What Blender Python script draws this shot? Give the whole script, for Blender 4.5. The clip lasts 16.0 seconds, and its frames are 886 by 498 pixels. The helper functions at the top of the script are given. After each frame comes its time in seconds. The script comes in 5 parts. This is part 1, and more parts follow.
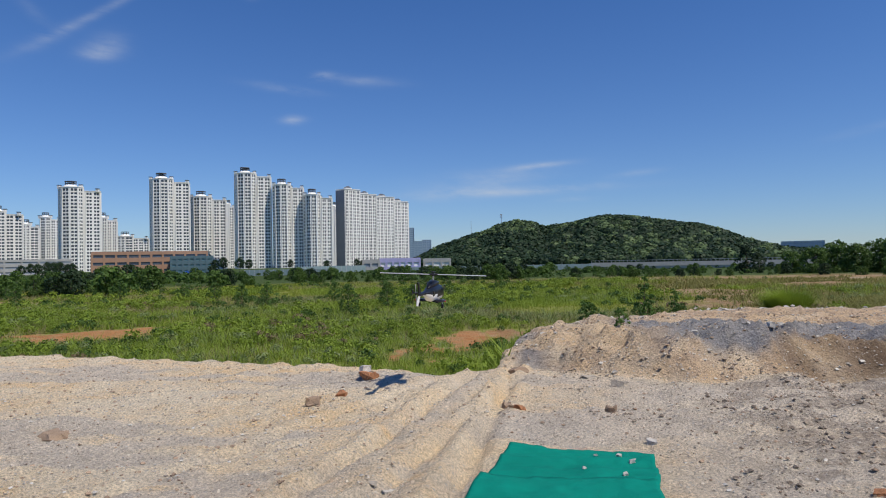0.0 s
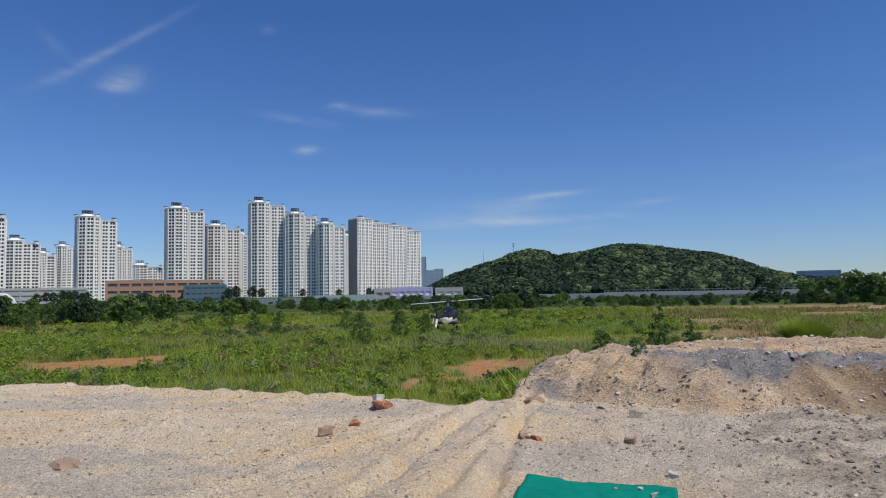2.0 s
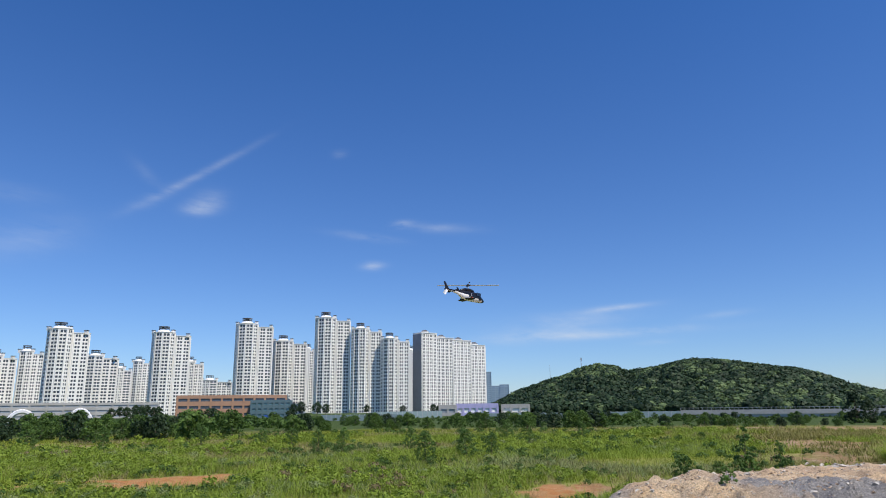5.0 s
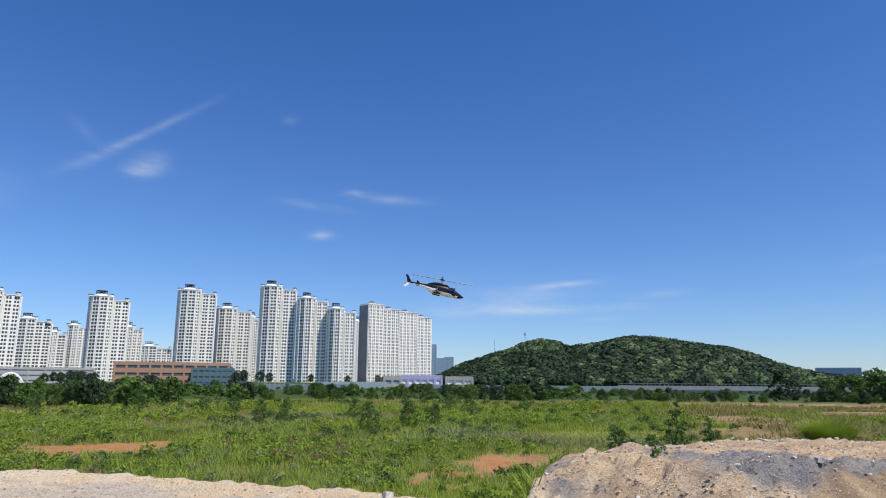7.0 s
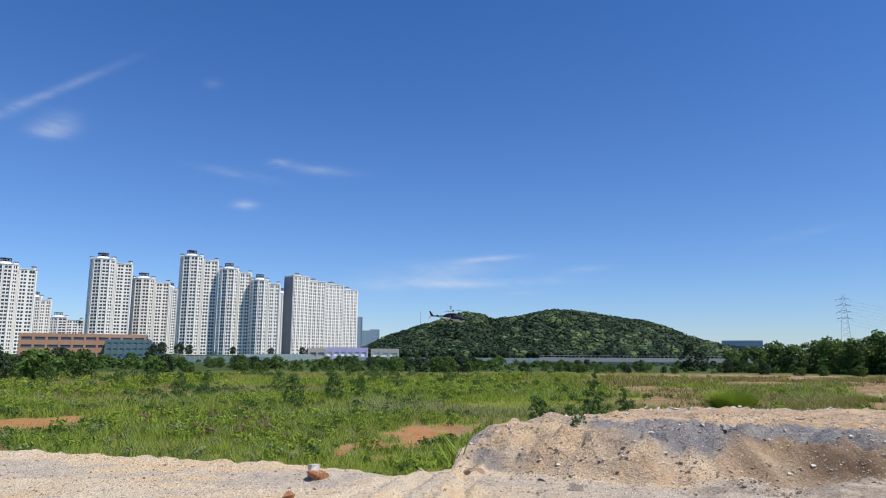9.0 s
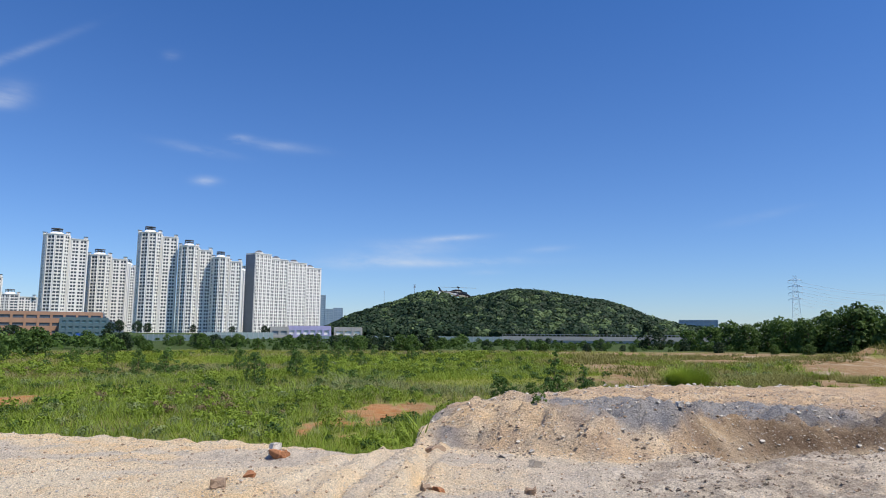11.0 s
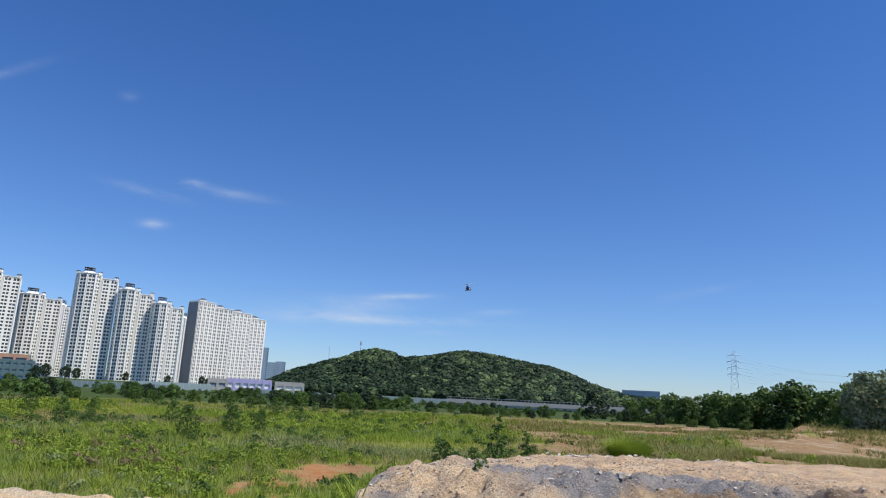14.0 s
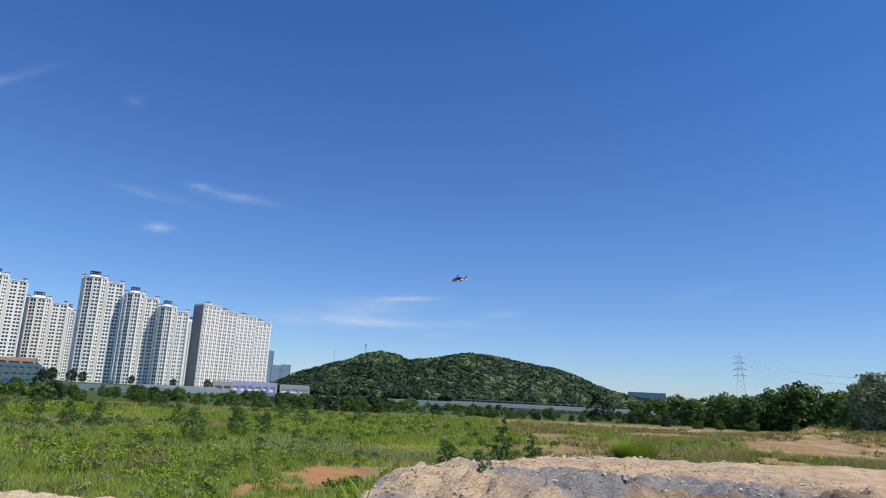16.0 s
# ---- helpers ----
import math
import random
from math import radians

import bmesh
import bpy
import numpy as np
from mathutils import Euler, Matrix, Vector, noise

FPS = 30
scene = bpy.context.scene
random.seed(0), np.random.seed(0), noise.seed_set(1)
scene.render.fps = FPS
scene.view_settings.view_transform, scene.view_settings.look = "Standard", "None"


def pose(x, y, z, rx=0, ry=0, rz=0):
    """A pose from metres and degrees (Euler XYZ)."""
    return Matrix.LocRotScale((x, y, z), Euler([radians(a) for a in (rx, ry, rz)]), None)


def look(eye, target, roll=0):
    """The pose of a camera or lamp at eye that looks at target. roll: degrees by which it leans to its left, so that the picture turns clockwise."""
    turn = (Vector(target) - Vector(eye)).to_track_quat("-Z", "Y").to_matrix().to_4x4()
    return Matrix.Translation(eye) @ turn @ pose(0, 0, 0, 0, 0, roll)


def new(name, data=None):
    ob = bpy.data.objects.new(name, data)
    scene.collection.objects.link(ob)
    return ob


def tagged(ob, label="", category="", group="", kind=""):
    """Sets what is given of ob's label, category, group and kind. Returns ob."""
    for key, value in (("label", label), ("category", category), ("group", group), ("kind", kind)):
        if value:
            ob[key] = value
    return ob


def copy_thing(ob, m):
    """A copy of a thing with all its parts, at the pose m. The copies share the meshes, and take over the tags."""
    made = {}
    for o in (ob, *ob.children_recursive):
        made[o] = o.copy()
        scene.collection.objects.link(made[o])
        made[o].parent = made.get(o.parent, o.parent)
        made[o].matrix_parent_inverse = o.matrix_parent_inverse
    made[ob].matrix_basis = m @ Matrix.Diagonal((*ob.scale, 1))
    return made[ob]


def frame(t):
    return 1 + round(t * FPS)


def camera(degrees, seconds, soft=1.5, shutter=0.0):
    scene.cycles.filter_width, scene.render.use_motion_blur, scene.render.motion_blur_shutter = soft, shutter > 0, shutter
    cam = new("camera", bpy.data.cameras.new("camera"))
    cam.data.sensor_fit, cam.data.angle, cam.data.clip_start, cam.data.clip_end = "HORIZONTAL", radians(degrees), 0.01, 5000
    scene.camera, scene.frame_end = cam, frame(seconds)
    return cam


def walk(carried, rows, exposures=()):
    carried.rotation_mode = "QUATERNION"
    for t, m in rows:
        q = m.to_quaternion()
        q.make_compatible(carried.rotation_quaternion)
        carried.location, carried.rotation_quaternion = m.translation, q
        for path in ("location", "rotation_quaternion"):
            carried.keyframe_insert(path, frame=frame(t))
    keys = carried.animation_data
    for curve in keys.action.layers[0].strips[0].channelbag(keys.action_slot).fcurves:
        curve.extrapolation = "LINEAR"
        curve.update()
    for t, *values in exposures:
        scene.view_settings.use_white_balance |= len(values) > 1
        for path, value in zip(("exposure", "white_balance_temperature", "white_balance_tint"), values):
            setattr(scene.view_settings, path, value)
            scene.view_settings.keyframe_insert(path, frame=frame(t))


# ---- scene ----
EYE = 1.6
cam = camera(67.0, 16.0, 1.0)
# t, x, y, z (from the first eye), yaw, pitch, roll
ROWS = [
    (0.0, 0.000, -0.000, -0.000, -0.00, 1.06, 1.09),
    (0.5, -0.003, -0.001, 0.000, 1.03, 0.93, 0.98),
    (1.0, -0.029, -0.004, -0.004, 1.02, 2.31, -0.11),
    (1.5, 0.028, 0.024, -0.006, 0.12, 3.65, 0.63),
    (2.0, -0.031, 0.056, -0.018, 1.03, 3.57, 1.00),
    (2.5, -0.041, 0.105, -0.015, 2.97, 3.83, 1.18),
    (3.0, -0.057, 0.136, -0.002, 4.70, 4.81, 0.79),
    (3.5, -0.078, 0.158, 0.035, 6.44, 7.67, 0.01),
    (4.0, -0.081, 0.118, 0.032, 6.89, 13.33, 0.42),
    (6.5, -0.088, 0.085, 0.030, 4.30, 13.30, 0.29),
    (7.0, -0.089, 0.055, 0.038, 1.86, 11.04, -0.35),
    (7.5, -0.126, 0.040, 0.059, -0.19, 10.12, -0.38),
    (8.0, -0.134, 0.050, 0.057, -2.42, 9.72, -1.29),
    (8.5, -0.139, 0.056, 0.052, -3.73, 9.40, -0.81),
    (9.0, -0.126, 0.053, 0.045, -4.42, 8.77, -0.32),
    (11.5, -0.116, 0.053, 0.056, -8.72, 6.92, -0.59),
    (12.0, -0.112, 0.057, 0.053, -9.75, 7.16, -0.73),
    (12.5, -0.111, 0.042, 0.053, -9.52, 8.33, -1.10),
    (13.0, -0.111, 0.077, 0.070, -9.36, 9.02, -1.94),
    (13.5, -0.127, 0.071, 0.073, -10.55, 10.60, -2.63),
    (14.0, -0.118, 0.058, 0.058, -12.19, 12.18, -2.91),
    (14.5, -0.113, 0.053, 0.053, -13.72, 12.42, -3.12),
    (15.0, -0.103, 0.048, 0.055, -14.32, 13.07, -3.21),
    (15.5, -0.099, 0.044, 0.045, -13.03, 12.85, -2.88),
    (16.0, -0.100, 0.044, 0.047, -11.76, 12.36, -2.75),
]
walk(cam, [(t, pose(x, y, EYE + z, 90 + pitch, roll, yaw)) for t, x, y, z, yaw, pitch, roll in ROWS], ((0.0, -0.32), (3.0, -0.38), (3.5, -0.36), (4.0, -0.14), (6.3, 0.02), (16.0, 0.0)))

# ---- light ----
SUN_AZ, SUN_EL = 123.0, 59.0  # degrees clockwise from +y, and above the horizon
sun_way = Vector((math.sin(radians(SUN_AZ)) * math.cos(radians(SUN_EL)), math.cos(radians(SUN_AZ)) * math.cos(radians(SUN_EL)), math.sin(radians(SUN_EL))))
sun_data = bpy.data.lights.new("sun", "SUN")
sun_data.energy, sun_data.angle, sun_data.color = 5.0, radians(0.53), (1.0, 0.93, 0.82)
sun = new("sun", sun_data)
sun.matrix_world = look(sun_way * 50, (0, 0, 0))

world = bpy.data.worlds.new("sky")
scene.world = world
world.use_nodes = True
wn, wl = world.node_tree.nodes, world.node_tree.links
wn.clear()


def wnode(kind, **sets):
    n = wn.new(kind)
    for k, v in sets.items():
        if k == "op":
            n.operation = v
        else:
            n.inputs[k].default_value = v
    return n


def wmath(op, a, b=None, clamp=False):
    n = wn.new("ShaderNodeMath")
    n.operation, n.use_clamp = op, clamp
    for i, v in enumerate((a, b)):
        if v is None:
            continue
        if isinstance(v, (int, float)):
            n.inputs[i].default_value = v
        else:
            wl.new(v, n.inputs[i])
    return n.outputs[0]


sky = wn.new("ShaderNodeTexSky")
sky.sky_type = "NISHITA"
sky.sun_disc = False
sky.sun_elevation, sky.sun_rotation = radians(SUN_EL), radians(SUN_AZ)
sky.altitude, sky.air_density, sky.dust_density, sky.ozone_density = 60, 1.0, 0.05, 3.0
coords = wn.new("ShaderNodeTexCoord")
split = wn.new("ShaderNodeSeparateXYZ")
wl.new(coords.outputs["Generated"], split.inputs[0])
az = wmath("MULTIPLY", wmath("ARCTAN2", split.outputs["X"], split.outputs["Y"]), 57.29578)
el = wmath("MULTIPLY", wmath("ARCSINE", split.outputs["Z"]), 57.29578)
# thin cirrus: azimuth, elevation, half length, half height, tilt (degrees), strength
WISPS = [
    (-27.0, 18.9, 4.6, 0.32, 33, 0.31), (-30.6, 16.6, 2.4, 0.55, 30, 0.20), (-26.6, 16.5, 1.5, 0.9, 20, 0.40), (-27.4, 16.0, 1.2, 0.45, 4, 0.30), (-31.5, 18.4, 1.6, 0.5, -40, 0.12),
    (-38.7, 12.6, 3.6, 1.3, 14, 0.20), (-40.5, 15.6, 2.6, 0.8, 0, 0.12), (-15.6, 21.3, 0.7, 0.35, 10, 0.2),
    (-10.0, 15.5, 0.9, 0.32, 6, 0.55), (-7.0, 15.2, 3.4, 0.42, -3, 0.26), (-13.2, 14.4, 2.6, 0.36, -6, 0.28), (-12.5, 11.9, 1.0, 0.36, 2, 0.48),
    (8.2, 7.9, 2.6, 0.26, 4, 0.60), (4.2, 7.0, 5.6, 0.75, 3, 0.30), (6.0, 5.8, 8.0, 0.42, 1, 0.42), (11.0, 6.0, 3.0, 0.3, 2, 0.30), (1.5, 5.9, 4.5, 0.7, 3, 0.28), (16.0, 6.9, 2.2, 0.3, 4, 0.20), (11.2, 5.0, 1.6, 0.25, 2, 0.18), (33, 9.0, 2.8, 0.35, 10, 0.12),
]
grain = wn.new("ShaderNodeTexNoise")
grain.inputs["Scale"].default_value, grain.inputs["Detail"].default_value, grain.inputs["Roughness"].default_value = 1.0, 8.0, 0.62
stretch = wn.new("ShaderNodeCombineXYZ")
wl.new(wmath("ADD", wmath("MULTIPLY", az, 0.16), wmath("MULTIPLY", el, 0.10)), stretch.inputs[0])
wl.new(wmath("MULTIPLY", el, 0.55), stretch.inputs[1])
wl.new(stretch.outputs[0], grain.inputs["Vector"])
streak = wmath("MULTIPLY", wmath("SUBTRACT", grain.outputs["Fac"], 0.30), 2.6, True)
cover = None
for a0, e0, la, le, tilt, power in WISPS:
    c, s = math.cos(radians(tilt)), math.sin(radians(tilt))
    da, de = wmath("SUBTRACT", az, a0), wmath("SUBTRACT", el, e0)
    u = wmath("DIVIDE", wmath("ADD", wmath("MULTIPLY", da, c), wmath("MULTIPLY", de, s)), la)
    v = wmath("DIVIDE", wmath("SUBTRACT", wmath("MULTIPLY", de, c), wmath("MULTIPLY", da, s)), le)
    d2 = wmath("ADD", wmath("MULTIPLY", u, u), wmath("MULTIPLY", v, v))
    one = wmath("MULTIPLY", wmath("POWER", 2.718, wmath("MULTIPLY", d2, -1.2)), power)
    cover = one if cover is None else wmath("ADD", cover, one)
cover = wmath("MULTIPLY", cover, streak, True)
mix = wn.new("ShaderNodeMix")
mix.data_type = "RGBA"
wl.new(cover, mix.inputs["Factor"])
tint = wn.new("ShaderNodeMix")  # hazier and paler towards the horizon
tint.data_type = "RGBA"
tint.inputs["A"].default_value, tint.inputs["B"].default_value = (0.79, 0.995, 1.40, 1), (0.425, 0.875, 1.49, 1)
wl.new(wmath("DIVIDE", el, 34.0, True), tint.inputs["Factor"])
deep = wn.new("ShaderNodeVectorMath")
deep.operation = "MULTIPLY"
wl.new(sky.outputs[0], deep.inputs[0]), wl.new(tint.outputs["Result"], deep.inputs[1])
wl.new(deep.outputs[0], mix.inputs["A"])
mix.inputs["B"].default_value = (7.5, 8.2, 9.2, 1)
back = wn.new("ShaderNodeBackground")
back.inputs["Strength"].default_value = 0.089
wl.new(mix.outputs["Result"], back.inputs["Color"])
wout = wn.new("ShaderNodeOutputWorld")
wl.new(back.outputs[0], wout.inputs["Surface"])

# ---- materials ----
def material(name, base, rough=0.8, vary=0.25, scale=4.0, bump=0.0, bump_scale=None, metal=0.0, spec=0.5, island=0.0, second=None):
    """A surface of one base colour, varied by coarse and fine grain, with fine relief; second: a stain colour."""
    m = bpy.data.materials.new(name)
    m.use_nodes = True
    n, l = m.node_tree.nodes, m.node_tree.links
    b = n["Principled BSDF"]
    b.inputs["Roughness"].default_value, b.inputs["Metallic"].default_value = rough, metal
    b.inputs["Specular IOR Level"].default_value = spec
    tc = n.new("ShaderNodeTexCoord")
    big, fine = n.new("ShaderNodeTexNoise"), n.new("ShaderNodeTexNoise")
    for t, s in ((big, scale * 0.22), (fine, scale * 3.1)):
        t.inputs["Scale"].default_value, t.inputs["Detail"].default_value = s, 6
        l.new(tc.outputs["Object"], t.inputs["Vector"])
    add = n.new("ShaderNodeMath")
    add.operation = "ADD"
    l.new(big.outputs["Fac"], add.inputs[0]), l.new(fine.outputs["Fac"], add.inputs[1])
    ramp = n.new("ShaderNodeMapRange")
    ramp.inputs["From Min"].default_value, ramp.inputs["From Max"].default_value = 0.65, 1.35
    ramp.inputs["To Min"].default_value, ramp.inputs["To Max"].default_value = 1 - vary, 1 + vary
    l.new(add.outputs[0], ramp.inputs["Value"])
    value = ramp.outputs[0]
    if island:
        geo = n.new("ShaderNodeNewGeometry")
        r2 = n.new("ShaderNodeMapRange")
        r2.inputs["To Min"].default_value, r2.inputs["To Max"].default_value = 1 - island, 1 + island
        l.new(geo.outputs["Random Per Island"], r2.inputs["Value"])
        mul = n.new("ShaderNodeMath")
        mul.operation = "MULTIPLY"
        l.new(value, mul.inputs[0]), l.new(r2.outputs[0], mul.inputs[1])
        value = mul.outputs[0]
    colour = n.new("ShaderNodeMix")
    colour.data_type = "RGBA"
    colour.inputs["A"].default_value, colour.inputs["B"].default_value = (*base, 1), (*(second or base), 1)
    r3 = n.new("ShaderNodeMapRange")
    r3.inputs["From Min"].default_value, r3.inputs["From Max"].default_value = 0.48, 0.62
    l.new(big.outputs["Fac"], r3.inputs["Value"]), l.new(r3.outputs[0], colour.inputs["Factor"])
    sc = n.new("ShaderNodeVectorMath")
    sc.operation = "SCALE"
    l.new(colour.outputs["Result"], sc.inputs[0]), l.new(value, sc.inputs["Scale"])
    l.new(sc.outputs[0], b.inputs["Base Color"])
    if bump:
        bn, bt = n.new("ShaderNodeBump"), n.new("ShaderNodeTexNoise")
        bt.inputs["Scale"].default_value, bt.inputs["Detail"].default_value = bump_scale or scale * 6, 8
        l.new(tc.outputs["Object"], bt.inputs["Vector"]), l.new(bt.outputs["Fac"], bn.inputs["Height"])
        bn.inputs["Strength"].default_value, bn.inputs["Distance"].default_value = bump, 0.02
        l.new(bn.outputs[0], b.inputs["Normal"])
    return m


def foliage(name, low, high, rough=0.6, see=0.25, leafy=0.5, drift=0.35):
    """Leaves: each leaf or clump its own shade, some light passing through."""
    m = bpy.data.materials.new(name)
    m.use_nodes = True
    n, l = m.node_tree.nodes, m.node_tree.links
    b = n["Principled BSDF"]
    b.inputs["Roughness"].default_value, b.inputs["Specular IOR Level"].default_value = rough, 0.25
    geo, mixc, tc, big = n.new("ShaderNodeNewGeometry"), n.new("ShaderNodeMix"), n.new("ShaderNodeTexCoord"), n.new("ShaderNodeTexNoise")
    info = n.new("ShaderNodeObjectInfo")
    mixc.data_type = "RGBA"
    mixc.inputs["A"].default_value, mixc.inputs["B"].default_value = (*low, 1), (*high, 1)
    big.inputs["Scale"].default_value, big.inputs["Detail"].default_value = drift, 5
    l.new(tc.outputs["Object"], big.inputs["Vector"])
    add, add2 = n.new("ShaderNodeMath"), n.new("ShaderNodeMath")
    add.operation = add2.operation = "MULTIPLY_ADD"
    l.new(geo.outputs["Random Per Island"], add.inputs[0])
    add.inputs[1].default_value = leafy
    l.new(big.outputs["Fac"], add.inputs[2])
    l.new(info.outputs["Random"], add2.inputs[0])
    add2.inputs[1].default_value = 0.35
    l.new(add.outputs[0], add2.inputs[2])
    mr = n.new("ShaderNodeMapRange")
    mr.inputs["From Min"].default_value, mr.inputs["From Max"].default_value = 0.42 + 0.06 * (leafy - 0.5), 0.98 + 0.54 * leafy
    l.new(add2.outputs[0], mr.inputs["Value"]), l.new(mr.outputs[0], mixc.inputs["Factor"])
    l.new(mixc.outputs["Result"], b.inputs["Base Color"])
    tr, ms, out = n.new("ShaderNodeBsdfTranslucent"), n.new("ShaderNodeMixShader"), n["Material Output"]
    l.new(mixc.outputs["Result"], tr.inputs["Color"])
    ms.inputs[0].default_value = see
    l.new(b.outputs[0], ms.inputs[1]), l.new(tr.outputs[0], ms.inputs[2]), l.new(ms.outputs[0], out.inputs["Surface"])
    return m


WHITE_WALL = material("white_painted_concrete", (0.86, 0.84, 0.79), 0.85, 0.05, 0.06, second=(0.76, 0.74, 0.68))
CREAM_WALL = material("cream_painted_concrete", (0.66, 0.64, 0.57), 0.85, 0.06, 0.06)
GREY_WALL = material("grey_painted_concrete", (0.30, 0.33, 0.36), 0.85, 0.08, 0.06)
# grey of the slab's sunless end, its shade put into the colour
END_WALL = material("slate_grey_end_shade", (0.20, 0.23, 0.27), 0.85, 0.1, 0.08)
# far windows lightened to pale blue, distance haze put into the colour
FAR_GLASS = material("haze_blue_glass", (0.24, 0.33, 0.42), 0.3, 0.1, 0.1)
TEAL_PANEL = material("dark_teal_panel", (0.10, 0.16, 0.18), 0.35, 0.1, 0.2)
FAR_WALL = material("blue_grey_cladding", (0.33, 0.42, 0.50), 0.6, 0.08, 0.06)
WINDOW = material("dark_window_glass", (0.075, 0.09, 0.11), 0.25, 0.3, 0.3, island=0.5)
ROOF_DARK = material("dark_roof_metal", (0.10, 0.11, 0.13), 0.6, 0.15, 0.3)
TAN_WALL = material("tan_brick_cladding", (0.40, 0.235, 0.15), 0.85, 0.1, 0.2, second=(0.34, 0.20, 0.13))
GLASS_GREEN = material("green_tinted_glass", (0.10, 0.19, 0.21), 0.15, 0.2, 0.3, island=0.3)
CONCRETE = material("weathered_concrete", (0.42, 0.41, 0.39), 0.9, 0.15, 0.6, second=(0.34, 0.33, 0.31))
PURPLE = material("lilac_panel", (0.44, 0.42, 0.66), 0.6, 0.1, 0.2)
WHITE_STEEL = material("white_painted_steel", (0.75, 0.75, 0.75), 0.5, 0.06, 0.4)
SCREEN = material("grey_green_noise_screen", (0.24, 0.32, 0.33), 0.5, 0.15, 0.5, second=(0.30, 0.36, 0.36))
STEEL = material("galvanised_steel", (0.40, 0.42, 0.45), 0.5, 0.1, 0.5, metal=0.4)
PYLON_STEEL = material("pale_galvanised_steel", (0.66, 0.72, 0.78), 0.6, 0.05, 0.5)
BARK = material("bark", (0.12, 0.09, 0.065), 0.95, 0.3, 6, bump=0.6)
LEAF = foliage("tree_leaves", (0.030, 0.065, 0.014), (0.11, 0.19, 0.036), see=0.3)
LEAF_SAP = foliage("young_tree_leaves", (0.038, 0.082, 0.019), (0.115, 0.20, 0.042), see=0.3)
LEAF_DARK = foliage("pine_leaves", (0.012, 0.028, 0.012), (0.035, 0.065, 0.022), see=0.1)
LEAF_LIGHT = foliage("sapling_leaves", (0.06, 0.12, 0.022), (0.16, 0.27, 0.05), see=0.3)
WOODS = foliage("woodland_leaves", (0.013, 0.032, 0.015), (0.058, 0.100, 0.038), see=0.2, leafy=0.10, drift=0.14)
WOODS_PALE = foliage("flowering_woodland_leaves", (0.058, 0.105, 0.040), (0.17, 0.235, 0.095), see=0.25, leafy=0.12, drift=0.2)
GRASS = foliage("field_grass", (0.13, 0.17, 0.018), (0.31, 0.36, 0.050), see=0.35)
GRASS_DRY = foliage("dry_grass", (0.20, 0.17, 0.08), (0.36, 0.32, 0.16), see=0.3)
GRASS_STRAW = foliage("straw_green_grass", (0.15, 0.15, 0.04), (0.30, 0.29, 0.09), see=0.3)
BLOSSOM = foliage("blossoming_leaves", (0.08, 0.13, 0.05), (0.28, 0.33, 0.20), see=0.25)
WEED = foliage("broad_leaved_weeds", (0.12, 0.18, 0.02), (0.27, 0.36, 0.045), see=0.35)
WEED_GREY = foliage("mugwort_leaves", (0.14, 0.19, 0.06), (0.28, 0.33, 0.14), see=0.25)
WEED_BROWN = foliage("russet_weeds", (0.14, 0.11, 0.055), (0.25, 0.185, 0.10), see=0.2)
STONE = material("pale_granite", (0.50, 0.43, 0.34), 0.9, 0.25, 8, bump=0.6, island=0.3, second=(0.40, 0.345, 0.28))
STONE_WHITE = material("white_quartz", (0.54, 0.50, 0.44), 0.85, 0.15, 8, bump=0.5, island=0.2)
STONE_BROWN = material("brown_stone", (0.36, 0.255, 0.17), 0.9, 0.3, 8, bump=0.6, island=0.3)
BRICK_M = material("broken_orange_brick", (0.45, 0.20, 0.09), 0.92, 0.25, 10, bump=0.7)


# ---- the ground: one sheet out to the horizon ----
def lattice(x, y, seed):
    """Smooth value noise in 0..1 over arrays."""
    table = np.random.RandomState(seed).rand(256, 256)
    xi, yi = np.floor(x).astype(int), np.floor(y).astype(int)
    fx, fy = x - xi, y - yi
    fx, fy = fx * fx * (3 - 2 * fx), fy * fy * (3 - 2 * fy)
    a, b = table[xi % 256, yi % 256], table[(xi + 1) % 256, yi % 256]
    c, d = table[xi % 256, (yi + 1) % 256], table[(xi + 1) % 256, (yi + 1) % 256]
    return (a * (1 - fx) + b * fx) * (1 - fy) + (c * (1 - fx) + d * fx) * fy


def fbm(x, y, seed, octaves=4):
    total, size = np.zeros_like(x), 0.5
    for k in range(octaves):
        total += size * (lattice(x * 2 ** k, y * 2 ** k, seed + k) - 0.5)
        size *= 0.55
    return total


def smooth(a):
    a = np.clip(a, 0, 1)
    return a * a * (3 - 2 * a)


EDGE = ((-60, 9), (-20, 11), (-12, 11.8), (-9.4, 11.5), (-7.2, 12.4), (-5.6, 11.6), (-3.9, 11.1), (-1.9, 10.4), (-1.1, 10.0), (0.2, 9.4), (0.75, 9.8), (1.0, 11.4), (1.6, 12.6), (2.4, 13.4), (4, 14.8), (7, 18), (10, 18.6), (13, 17.5), (20, 17), (40, 20), (90, 24))
FACE = ((-60, 60), (0.4, 12.0), (1.0, 10.0), (2.0, 9.2), (3.2, 8.4), (4.5, 8.8), (5.6, 9.7), (8, 10.1), (11, 9.2), (14, 9), (60, 9))
MOUND = ((-60, 0), (0.7, 0), (1.2, 0.12), (2.2, 0.33), (3.0, 0.45), (4.2, 0.42), (5.5, 0.25), (7, 0.12), (12, 0.1), (60, 0.1))


def curve(points, x):
    return np.interp(x, [p[0] for p in points], [p[1] for p in points])


def field_level(x, y):
    return -1.6 + 0.45 * smooth((x - 6) / 18) * (1 - smooth((y - 70) / 60)) + 0.5 * fbm(x * 0.05, y * 0.05, 11) + 0.25 * fbm(x * 0.3, y * 0.3, 17, 3)


